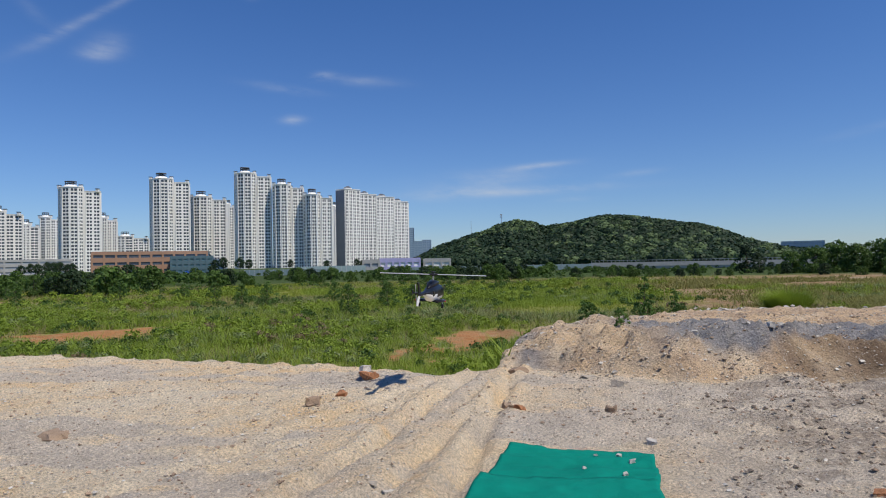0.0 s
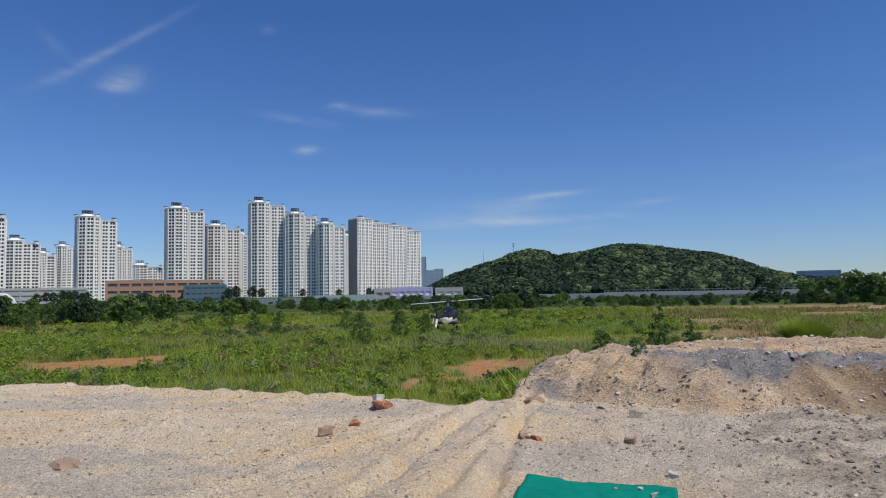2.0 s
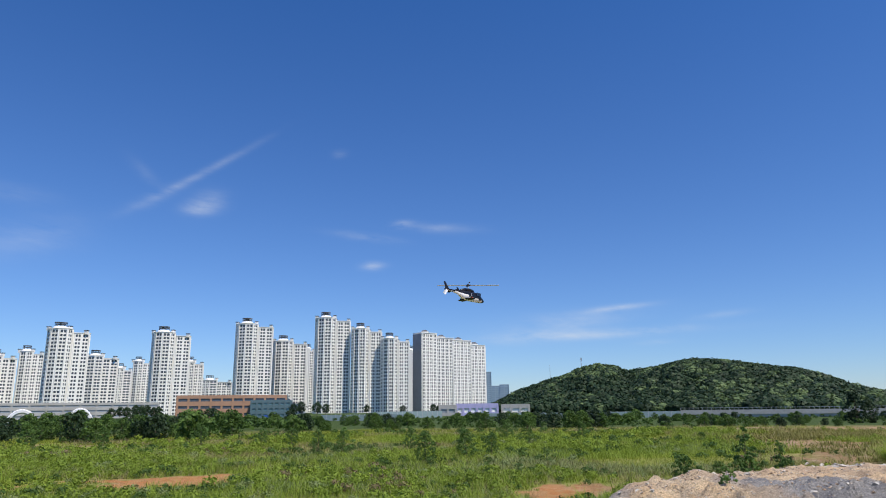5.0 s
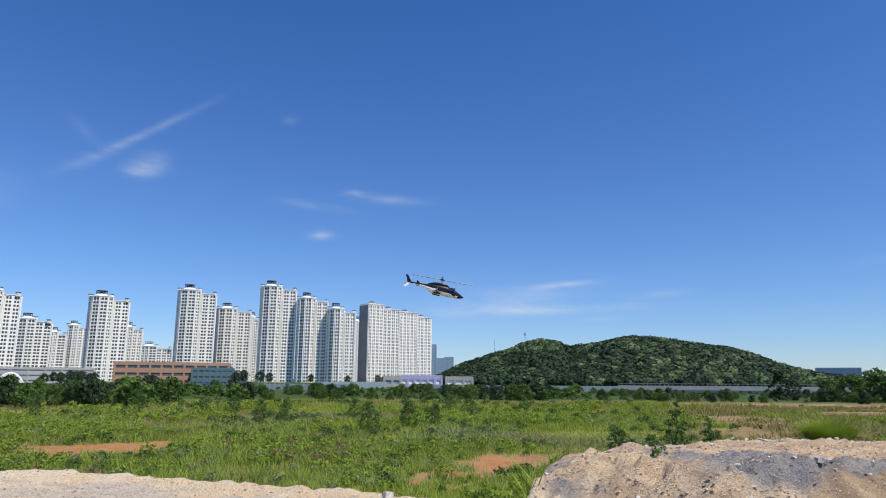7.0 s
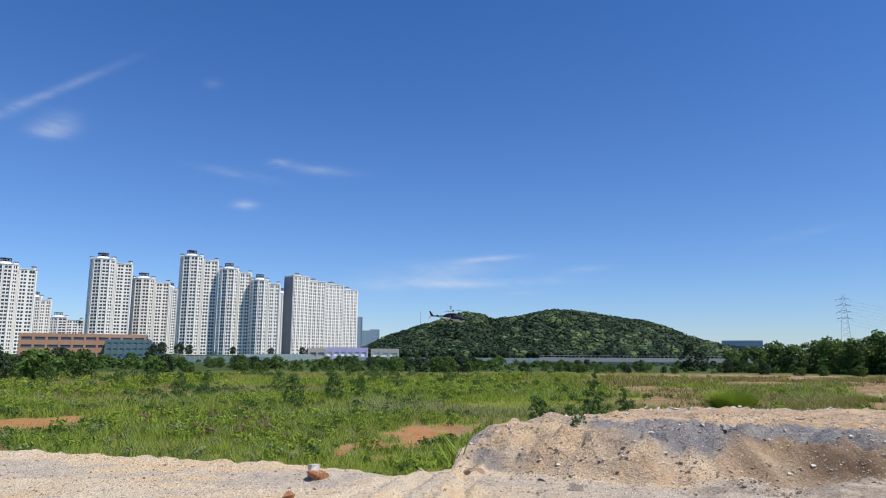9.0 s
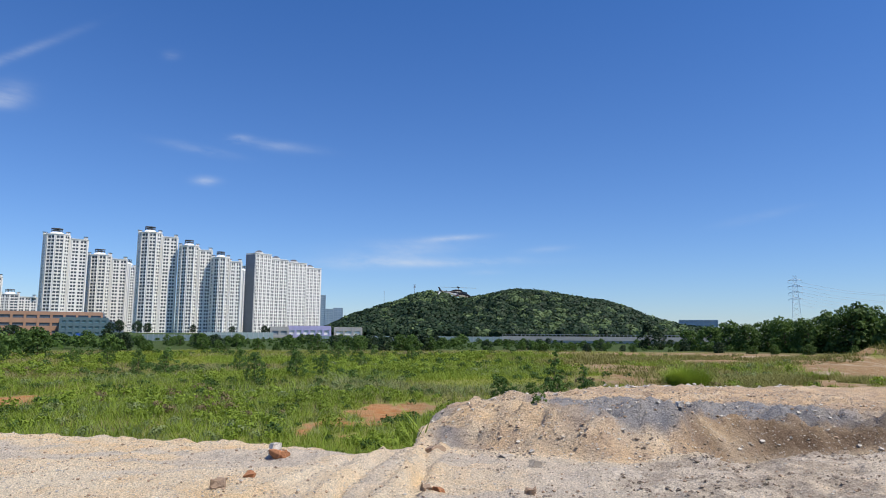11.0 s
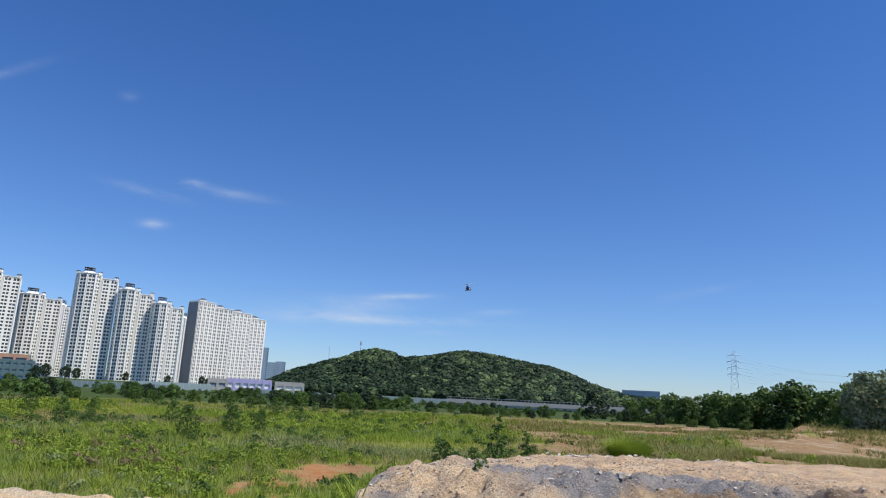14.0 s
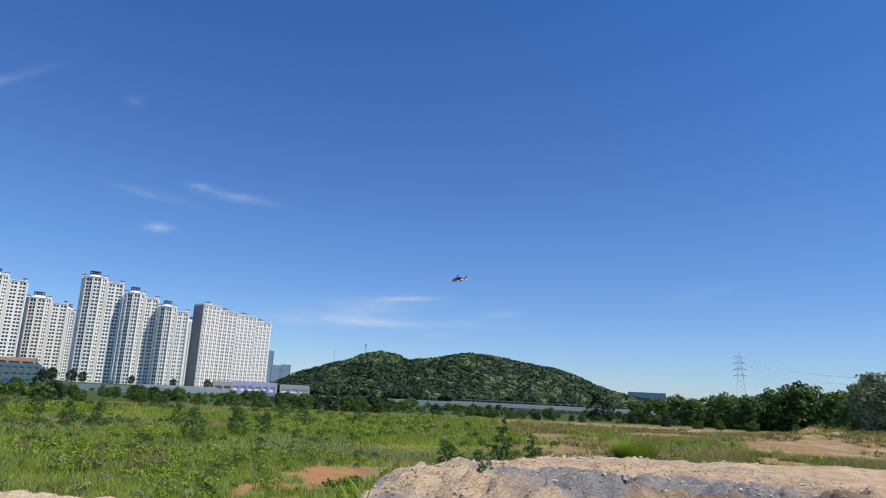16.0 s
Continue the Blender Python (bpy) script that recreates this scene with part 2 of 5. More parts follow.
def beyond(x, y):
    """0 on the worked ground, 1 down in the field."""
    edge = curve(EDGE, x) + 0.5 * fbm(x * 0.9, y * 0.0 + 3, 23, 4)
    width = 1.5 + 12 * smooth((x - 3) / 6)
    return smooth((y - edge) / width)


RUTS = ((-0.95, 0.31, 0.07), (-0.38, 0.34, 0.06), (0.09, 0.194, 0.085), (-2.3, 0.55, 0.04))


def height(x, y):
    near = 0.10 * fbm(x * 0.35, y * 0.35, 3) + (0.06 * fbm(x * 1.7, y * 1.7, 7, 4) + 0.085 * fbm(x * 5.5, y * 5.5, 13, 3) + 0.12 * np.maximum(0, fbm(x * 3.1, y * 3.1, 19, 3) - 0.06)) * smooth((26 - np.hypot(x, y)) / 10)
    # wheel ruts running away past the mat: place at y = 5, slant, depth
    for off, slant, deep in RUTS:
        d = x - (off + slant * (y - 5) + 0.10 * fbm(y * 0.8 + off * 7, x * 0, 33, 3))
        crumb = 1 + 2.2 * fbm(x * 3, y * 3, 35, 3)
        near = near + smooth((11 - y) / 2) * deep * crumb * (0.8 * np.exp(-((d + 0.14) / 0.10) ** 2) - np.exp(-(d / 0.07) ** 2) + 0.3 * np.exp(-((d - 0.16) / 0.10) ** 2))
    face = curve(FACE, x) + 0.40 * fbm(x * 1.3, y * 1.1 + 1, 31, 4)
    top = curve(MOUND, x) * (1 - 0.55 * smooth((y - face - 2.5) / 6))
    lumps = 0.36 * fbm(x * 1.1, y * 1.1, 41, 5) + 0.24 * fbm(x * 4.0, y * 4.0, 47, 4)
    inside = smooth((y - face) / 0.9)
    lumps = lumps + 0.50 * fbm(x * 2.4, y * 2.4, 45, 5) + 0.30 * np.abs(fbm(x * 6.0, y * 6.0, 49, 3))
    near = near + (0.14 * fbm(x * 2.1, y * 2.1, 51, 4) + 0.10 * np.abs(fbm(x * 6.5, y * 6.5, 57, 3))) * smooth((x - 1.6) / 1.2) * (1 - inside) * smooth((y - 3.4) / 1.0)
    lumps = lumps + smooth((x - 4.6) / 1.5) * (0.35 * np.abs(fbm(x * 1.9, y * 2.4, 43, 4)) + 0.10 * fbm(x * 6, y * 6, 44, 2)) * np.exp(-((y - face - 0.5) / 0.8) ** 2)
    near = near + inside * (top + lumps * smooth((x - 0.8) / 1.2) * (1 - 0.55 * smooth((y - face - 1.5) / 2)))
    near = near - 0.30 * smooth((x - 4.3) / 1.5) * np.exp(-((y - face + 0.25) / 0.6) ** 2)
    lip = np.exp(-((y - curve(EDGE, x) + 0.5) / 0.5) ** 2) * smooth((0.6 - x) / 0.6)
    near = near + lip * (0.03 + 0.10 * fbm(x * 1.2, y * 1.2, 53, 3))
    far = field_level(x, y)
    # low spoil heaps at the right
    for hx, hy, r, h in ((44, 52, 9, 0.8), (58, 60, 12, 0.9), (36, 47, 6, 0.4), (56, 66, 2.6, 1.0), (61, 66, 3.2, 0.9)):
        far = far + h * np.exp(-(((x - hx) / r) ** 2 + ((y - hy) / (r * 0.5)) ** 2)) * (1 + 1.6 * fbm(x * 0.9, y * 0.9, 61, 5))
    b = beyond(x, y)
    return near * (1 - b) + far * b


def zat(x, y):
    return float(height(np.array([float(x)]), np.array([float(y)]))[0])


def axis(fine_a, fine_b, step, low, high, grow):
    mid = list(np.arange(fine_a, fine_b, step))
    up, s = [fine_b], step
    while up[-1] < high:
        s *= grow
        up.append(up[-1] + s)
    down, s = [fine_a], step
    while down[-1] > low:
        s *= grow
        down.append(down[-1] - s)
    return np.array(down[:0:-1] + mid + up)


gx, gy = axis(-9, 10, 0.07, -4500, 4500, 1.055), axis(3.2, 15, 0.07, -1500, 4800, 1.045)
GX, GY = np.meshgrid(gx, gy)
GZ = height(GX, GY)
ground_mesh = bpy.data.meshes.new("ground")
nx, ny = len(gx), len(gy)
idx = np.arange(nx * ny).reshape(ny, nx)
quads = np.stack([idx[:-1, :-1], idx[:-1, 1:], idx[1:, 1:], idx[1:, :-1]], -1).reshape(-1, 4)
ground_mesh.from_pydata(np.stack([GX, GY, GZ], -1).reshape(-1, 3).tolist(), [], quads.tolist())
ground_mesh.polygons.foreach_set("use_smooth", [True] * len(ground_mesh.polygons))


def soil(x, y):
    """How bare the field is: orange soil patches, sandy tracks, the worked land at the right."""
    n = fbm(x * 0.25, y * 0.25, 71, 5)
    ragged = 4.0 * n + 2.2 * fbm(x * 1.1, y * 0.8, 73, 4)
    bare = np.zeros_like(x)
    for px, py, rx, ry, turn in ((-16.6, 32.0, 5.2, 1.5, 60), (-20.5, 31.0, 2.4, 0.8, 20), (2.0, 28.5, 4.4, 1.3, 60), (-41, 64, 9, 6, 0), (-24, 28, 4, 0.9, 20)):
        c, s = math.cos(radians(turn)), math.sin(radians(turn))
        u, v = ((x - px) * c + (y - py) * s) / rx, (-(x - px) * s + (y - py) * c) / ry
        bare = np.maximum(bare, smooth((1.05 + ragged - np.hypot(u, v)) / 0.8))
    right = smooth((x - 7 - 0.12 * y) / 8) * smooth((120 - y) / 40)
    bare = np.maximum(bare, right * smooth((n + 0.5 * fbm(x * 0.7, y * 1.2, 75, 4) + 0.22 + 0.10 * smooth((x - 26) / 16)) / 0.12))
    # the trodden track that winds off into the field
    track = np.abs(x - (14 + 0.16 * (y - 40) + 5 * np.sin(y * 0.07)))
    return np.maximum(bare, smooth((0.5 + 6 * n - track) / 0.8) * smooth((y - 30) / 8) * smooth((95 - y) / 15))


def attribute(mesh, name, values):
    a = mesh.attributes.new(name, "FLOAT", "POINT")
    a.data.foreach_set("value", np.ascontiguousarray(values.reshape(-1), dtype=np.float32))


B = beyond(GX, GY)
attribute(ground_mesh, "green", smooth((B - 0.55) / 0.35) * (1 - soil(GX, GY)))
attribute(ground_mesh, "field", smooth((B - 0.3) / 0.5))
BACK = GY - curve(FACE, GX)  # how far behind the foot of the bank
blot = fbm(GX * 0.9, GY * 0.9, 83, 4)
streaks = fbm(GX * 0.35 + GY * 0.1, GY * 1.6, 87, 4)
onbank = smooth((GX - 0.9) / 0.5) * smooth((BACK + 0.1) / 0.3) * (1 - smooth((B - 0.7) / 0.3) * 0.6)
grit = smooth((GX - 2.6) / 1.2) * smooth((BACK - 0.5 + 0.6 * blot) / 0.35) * smooth((5.4 - 0.12 * GX - BACK + 2 * blot) / 0.8) * smooth((10.5 - GX) / 3)
grit = np.maximum(grit, 0.8 * smooth((1.9 - GX) / 0.8) * onbank * smooth((blot + 0.05) / 0.1))
grit = np.maximum(grit, np.exp(-(((GX - 11) / 4.5) ** 2 + ((GY - 24) / 2.2) ** 2)))
ash = np.maximum(smooth((GX - 0.2) / 2.4) * (0.7 + 1.0 * blot), smooth((streaks - 0.03) / 0.08) * 0.85) * smooth((0.2 - BACK) / 0.8)
lane = smooth((GX + 0.95 - 0.31 * (GY - 5)) / 0.15) * smooth((-0.40 + 0.34 * (GY - 5) - GX) / 0.15)
ash = np.maximum(ash, lane * (0.65 + blot))
for off, slant, deep in RUTS:
    ash = ash * (1 - 0.8 * np.exp(-((GX - off - slant * (GY - 5) + 0.2) / 0.16) ** 2))
attribute(ground_mesh, "ash", np.clip(ash, 0, 1))
attribute(ground_mesh, "grit", np.clip(1.35 * grit, 0, 1))
attribute(ground_mesh, "bank", np.clip(onbank * (0.85 + 0.15 * smooth((GX - 4) / 3) + 1.5 * fbm(GX * 2.2, GY * 2.2, 85, 5)), 0, 1))
attribute(ground_mesh, "churn", smooth((GX - 1.7 - 0.25 * (GY - 6)) / 1.6) * smooth((0.1 - BACK) / 0.6) * smooth((fbm(GX * 3.2 + GY * 0.8, GY * 4.6, 89, 5) + 0.01) / 0.10))
# brown earth at the bank's foot, its colour darkened for shade under the cut
attribute(ground_mesh, "pit_soil_shade", smooth((GX - 4.2) / 1.2) * np.exp(-((BACK - 0.3) / 0.6) ** 2) * np.clip(0.95 + 1.5 * blot, 0, 1))
attribute(ground_mesh, "wild", smooth((np.hypot(GX, GY) - 98) / 22) * B)
attribute(ground_mesh, "red", soil(GX, GY) * smooth((4 - GX) / 3) * smooth((45 - GY) / 8))


def ground_material():
    m = bpy.data.materials.new("worked_ground")
    m.use_nodes = True
    n, l = m.node_tree.nodes, m.node_tree.links
    b = n["Principled BSDF"]
    b.inputs["Roughness"].default_value, b.inputs["Specular IOR Level"].default_value = 0.95, 0.15
    tc = n.new("ShaderNodeTexCoord")

    def tex(scale, detail=8, rough=0.6):
        t = n.new("ShaderNodeTexNoise")
        t.inputs["Scale"].default_value, t.inputs["Detail"].default_value, t.inputs["Roughness"].default_value = scale, detail, rough
        l.new(tc.outputs["Object"], t.inputs["Vector"])
        return t.outputs["Fac"]

    def blend(f, a, c, lo=0.0, hi=1.0):
        r = n.new("ShaderNodeMapRange")
        r.inputs["From Min"].default_value, r.inputs["From Max"].default_value = lo, hi
        l.new(f, r.inputs["Value"])
        mx = n.new("ShaderNodeMix")
        mx.data_type = "RGBA"
        l.new(r.outputs[0], mx.inputs["Factor"])
        for slot, v in (("A", a), ("B", c)):
            if isinstance(v, tuple):
                mx.inputs[slot].default_value = (*v, 1)
            else:
                l.new(v, mx.inputs[slot])
        return mx.outputs["Result"]

    def att(name):
        a = n.new("ShaderNodeAttribute")
        a.attribute_name = name
        return a.outputs["Fac"]

    broad, mid, fine, specks = tex(0.45), tex(2.2), tex(14, 10, 0.7), n.new("ShaderNodeTexVoronoi")
    specks.inputs["Scale"].default_value = 22
    l.new(tc.outputs["Object"], specks.inputs["Vector"])
    tan = blend(mid, (0.76, 0.55, 0.31), (0.74, 0.605, 0.42), 0.4, 0.62)
    tan = blend(broad, tan, (0.76, 0.64, 0.465), 0.42, 0.6)
    grey = blend(mid, (0.22, 0.22, 0.23), (0.33, 0.31, 0.29), 0.38, 0.62)
    orange = blend(mid, (0.28, 0.17, 0.08), (0.34, 0.25, 0.145), 0.4, 0.65)
    orange = blend(broad, orange, (0.43, 0.345, 0.235), 0.52, 0.66)
    turf = blend(mid, (0.19, 0.22, 0.04), (0.30, 0.28, 0.095), 0.38, 0.62)
    col = blend(att("grit"), tan, grey)
    loam = blend(mid, (0.60, 0.43, 0.265), (0.45, 0.33, 0.225), 0.42, 0.58)
    cinder = blend(mid, (0.64, 0.555, 0.45), (0.50, 0.43, 0.35), 0.42, 0.66)
    tan = blend(att("ash"), tan, cinder)
    tan = blend(att("churn"), tan, blend(fine, (0.46, 0.385, 0.30), (0.30, 0.245, 0.19), 0.45, 0.6), 0.0, 1.15)
    tan2 = blend(att("bank"), tan, loam)
    col = blend(att("grit"), tan2, grey)
    # dark brown stands for soil plus the shade in the cut's gaps
    col = blend(att("pit_soil_shade"), col, (0.13, 0.088, 0.056))
    col = blend(att("field"), col, orange)
    col = blend(att("red"), col, blend(mid, (0.45, 0.185, 0.06), (0.44, 0.25, 0.11), 0.42, 0.62), 0.0, 1.2)
    col = blend(att("green"), col, turf, 0.25, 0.7)
    col = blend(att("wild"), col, (0.055, 0.085, 0.022))
    col = blend(fine, col, (0.20, 0.16, 0.12), 0.61, 0.82)
    grain = tex(48, 4, 0.7)
    shade = n.new("ShaderNodeMapRange")
    shade.inputs["From Min"].default_value, shade.inputs["From Max"].default_value = 0.3, 0.7
    shade.inputs["To Min"].default_value, shade.inputs["To Max"].default_value = 0.55, 1.45
    l.new(grain, shade.inputs["Value"])
    sc = n.new("ShaderNodeVectorMath")
    sc.operation = "SCALE"
    l.new(col, sc.inputs[0]), l.new(shade.outputs[0], sc.inputs["Scale"])
    col = sc.outputs[0]
    pebble = n.new("ShaderNodeMath")
    pebble.operation = "GREATER_THAN"
    sepc = n.new("ShaderNodeSeparateColor")
    l.new(specks.outputs["Color"], sepc.inputs[0])
    l.new(sepc.outputs[0], pebble.inputs[0])
    pebble.inputs[1].default_value = 0.86
    near0 = n.new("ShaderNodeMath")
    near0.operation = "LESS_THAN"
    l.new(specks.outputs["Distance"], near0.inputs[0])
    near0.inputs[1].default_value = 0.33
    both = n.new("ShaderNodeMath")
    both.operation = "MULTIPLY"
    l.new(pebble.outputs[0], both.inputs[0]), l.new(near0.outputs[0], both.inputs[1])
    part_green = n.new("ShaderNodeMath")
    part_green.operation = "MULTIPLY_ADD"
    l.new(att("field"), part_green.inputs[0])
    part_green.inputs[1].default_value, part_green.inputs[2].default_value = -0.9, 0.9
    pf = n.new("ShaderNodeMath")
    pf.operation = "MULTIPLY"
    l.new(both.outputs[0], pf.inputs[0]), l.new(part_green.outputs[0], pf.inputs[1])
    col = blend(pf.outputs[0], col, (0.52, 0.48, 0.42), 0, 1.4)
    l.new(col, b.inputs["Base Color"])
    bump = n.new("ShaderNodeBump")
    bump.inputs["Strength"].default_value, bump.inputs["Distance"].default_value = 1.0, 0.08
    h1 = n.new("ShaderNodeMath")
    h1.operation = "MULTIPLY_ADD"
    l.new(pf.outputs[0], h1.inputs[0])
    h1.inputs[1].default_value = 0.25
    l.new(fine, h1.inputs[2])
    l.new(h1.outputs[0], bump.inputs["Height"])
    clods = n.new("ShaderNodeBump")
    clods.inputs["Strength"].default_value, clods.inputs["Distance"].default_value = 0.4, 0.10
    l.new(tex(5.5, 6, 0.65), clods.inputs["Height"])
    l.new(clods.outputs[0], bump.inputs["Normal"])
    l.new(bump.outputs[0], b.inputs["Normal"])
    return m


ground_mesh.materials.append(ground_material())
ground = tagged(new("ground", ground_mesh), "pale gravelly earth dropping to a weedy green field", "ground", kind="structure")


# ---- building blocks ----
def part(name, bm, mat, parent, label=""):
    """Links a bmesh as one mesh object under parent."""
    me = bpy.data.meshes.new(name)
    bm.to_mesh(me)
    bm.free()
    for m in (mat if isinstance(mat, (list, tuple)) else [mat]):
        me.materials.append(m)
    ob = new(name, me)
    ob.parent = parent
    if label:
        tagged(ob, label)
    return ob


def box(bm, x0, x1, y0, y1, z0, z1, bevel=0.0):
    r = bmesh.ops.create_cube(bm, size=1)
    bmesh.ops.scale(bm, vec=(x1 - x0, y1 - y0, z1 - z0), verts=r["verts"])
    bmesh.ops.translate(bm, vec=((x0 + x1) / 2, (y0 + y1) / 2, (z0 + z1) / 2), verts=r["verts"])
    if bevel:
        edges = list({e for v in r["verts"] for e in v.link_edges})
        bmesh.ops.bevel(bm, geom=edges, offset=bevel, segments=2, affect="EDGES", profile=0.7)
    return bm


def prism(bm, pts, z0, z1):
    low, high = [bm.verts.new((x, y, z0)) for x, y in pts], [bm.verts.new((x, y, z1)) for x, y in pts]
    n = len(pts)
    for i in range(n):
        bm.faces.new((low[i], low[(i + 1) % n], high[(i + 1) % n], high[i]))
    bm.faces.new(high), bm.faces.new(low[::-1])
    bmesh.ops.recalc_face_normals(bm, faces=bm.faces)
    return bm


def rod(bm, a, b, r0, r1=None, sides=8):
    a, b = Vector(a), Vector(b)
    m = Matrix.Translation((a + b) / 2) @ (b - a).to_track_quat("Z", "Y").to_matrix().to_4x4()
    bmesh.ops.create_cone(bm, cap_ends=True, segments=sides, radius1=r0, radius2=r0 if r1 is None else r1, depth=(b - a).length, matrix=m)
    return bm


def thing(name, x, y, z, label, category, group=""):
    e = new(name)
    e.empty_display_size = 0.3
    e.location = (x, y, z)
    return tagged(e, label, category, group)


def polar(az_deg, d):
    return d * math.sin(radians(az_deg)), d * math.cos(radians(az_deg))


def raw(name, verts, faces, mat, parent=None, label="", category="", kind=""):
    me = bpy.data.meshes.new(name)
    if isinstance(verts, np.ndarray):
        me.vertices.add(len(verts)), me.loops.add(faces.size), me.polygons.add(len(faces))
        me.vertices.foreach_set("co", np.ascontiguousarray(verts, dtype=np.float32).ravel())
        me.loops.foreach_set("vertex_index", np.ascontiguousarray(faces, dtype=np.int32).ravel())
        me.polygons.foreach_set("loop_start", np.arange(len(faces), dtype=np.int32) * faces.shape[1])
        me.update(calc_edges=True)
    else:
        me.from_pydata(verts, [], faces)
    for m in (mat if isinstance(mat, (list, tuple)) else [mat]):
        me.materials.append(m)
    ob = new(name, me)
    ob.parent = parent
    return tagged(ob, label, category, kind=kind)


# ---- apartment towers ----
def offset(pts, d):
    """The closed outline pts (counter-clockwise) grown by d."""
    n, out = len(pts), []
    for i in range(n):
        p, c, q = (Vector(pts[(i + k) % n]) for k in (-1, 0, 1))
        a, b = (c - p).normalized(), (q - c).normalized()
        na, nb = Vector((a.y, -a.x)), Vector((b.y, -b.x))
        m = (na + nb).normalized()
        out.append(tuple(c + m * (d / max(0.35, m.dot(na)))))
    return out


def roof_top(t, pts, h, wall, style, first):
    """What stands on a roof: a flared tank ring with a dark lattice head, small capped vents, or a low hipped roof."""
    n = len(pts)
    mx, my = sum(p[0] for p in pts) / n, sum(p[1] for p in pts) / n
    w = max(p[0] for p in pts) - min(p[0] for p in pts)
    front = min(p[1] for p in pts)
    if style == "slab":
        r = min(4.0, w * 0.3)
        bm = bmesh.new()
        bmesh.ops.create_cone(bm, cap_ends=True, segments=4, radius1=r * 1.2, radius2=r * 0.4, depth=1.6, matrix=Matrix.Translation((mx, my, h + 3.5)) @ Matrix.Rotation(radians(45), 4, "Z"))
        part("hipped_roof", bm, ROOF_DARK, t, "small dark hipped roof")
        part("stair_house", box(bmesh.new(), mx - r * 0.8, mx + r * 0.8, my - r * 0.8, my + r * 0.8, h, h + 2.8), wall, t)
        return
    if first:
        r = max(3.2, w * 0.20)
        bm = bmesh.new()
        bmesh.ops.create_cone(bm, cap_ends=True, segments=8, radius1=r * 1.55, radius2=r, depth=2.6, matrix=Matrix.Translation((mx, my, h + 1.9)))
        part("tank_ring", bm, wall, t, "white flared roof tank")
        bm = bmesh.new()
        for q in range(8):
            a = q * math.pi / 4
            rod(bm, (mx + r * math.cos(a), my + r * math.sin(a), h + 3.0), (mx + r * math.cos(a), my + r * math.sin(a), h + 6.2), 0.22, sides=5)
        for z, k in ((h + 4.6, 0.9), (h + 6.1, 1.1)):
            bmesh.ops.create_cone(bm, cap_ends=True, segments=8, radius1=r * k, radius2=r * k, depth=0.5, matrix=Matrix.Translation((mx, my, z)))
        part("lattice_head", bm, ROOF_DARK, t, "dark metal lattice head")
    for q, x in enumerate((min(p[0] for p in pts) + 1.6, max(p[0] for p in pts) - 1.6)):
        y = my if first else front + 5
        part("vent_house", box(bmesh.new(), x - 1.1, x + 1.1, y - 1.4, y + 1.4, h, h + 2.9, 0.2), wall, t)
        part("vent_cap", box(bmesh.new(), x - 1.4, x + 1.4, y - 1.7, y + 1.7, h + 2.9, h + 3.4, 0.15), ROOF_DARK, t, "dark vent cap")


def tower(wings, label, storey=2.85, bay=2.9, wall=None, crown="point", band=1.25, pier=1.5, glass=None):
    """wings: outlines (counter-clockwise, world metres) with the height of each; white bands and piers stand proud of the window core."""
    wall = wall or WHITE_WALL
    cx = sum(p[0] for p in wings[0][0]) / len(wings[0][0])
    cy = sum(p[1] for p in wings[0][0]) / len(wings[0][0])
    base = -1.6
    t = thing("apartment_tower", cx, cy, base, label, "apartment building", "apartment towers")
    for outline, top in wings:
        pts = [(x - cx, y - cy) for x, y in outline]
        h = top - base
        floors = max(2, int(h / storey))
        step = h / floors
        part("window_core", prism(bmesh.new(), pts, 0, h - 0.3), glass or WINDOW, t, "rows of dark apartment windows")
        ring = offset(pts, 0.14)
        me = None
        for k in range(floors + 1):
            if me is None or k == floors:
                bm = prism(bmesh.new(), ring, 0, band if k < floors else 1.3)
                ob = part("floor_band" if k < floors else "parapet", bm, wall, t)
                me = ob.data
            else:
                ob = new("floor_band", me)
                ob.parent = t
            ob.location.z = k * step - (0.7 if k < floors else 0.3)
        n = len(pts)
        for i in range(n):
            a, b = Vector(pts[i]), Vector(pts[(i + 1) % n])
            side = (b - a).normalized()
            out = Vector((side.y, -side.x))
            mid = (a + b) / 2 + Vector((cx, cy))
            if out.dot(-mid) < -0.2 * mid.length:
                continue
            count = max(2, 2 * round((b - a).length / bay / 1.7))
            wide, slim = None, None
            for k in range(count + 1):
                p = a + (b - a) * (k / count)
                if k % 2 == 0:
                    ob = part("pier", box(bmesh.new(), -pier * 0.6, pier * 0.6, -0.19, 0.1, 0, h), wall, t) if wide is None else new("pier", wide)
                    wide = ob.data
                else:
                    ob = part("mullion", box(bmesh.new(), -0.3, 0.3, -0.12, 0.1, 0, h), wall, t) if slim is None else new("mullion", slim)
                    slim = ob.data
                ob.parent = t
                ob.location = (p.x, p.y, 0)
                ob.rotation_euler.z = math.atan2(side.y, side.x)
        if crown:
            part("cornice", prism(bmesh.new(), offset(pts, 0.55), h + 0.75, h + 1.25), wall, t, "white overhanging cornice")
            roof_top(t, pts, h, wall, crown, outline is wings[0][0])
    return t


def rise(el_deg, d):
    return 1.6 + d * math.tan(radians(el_deg))


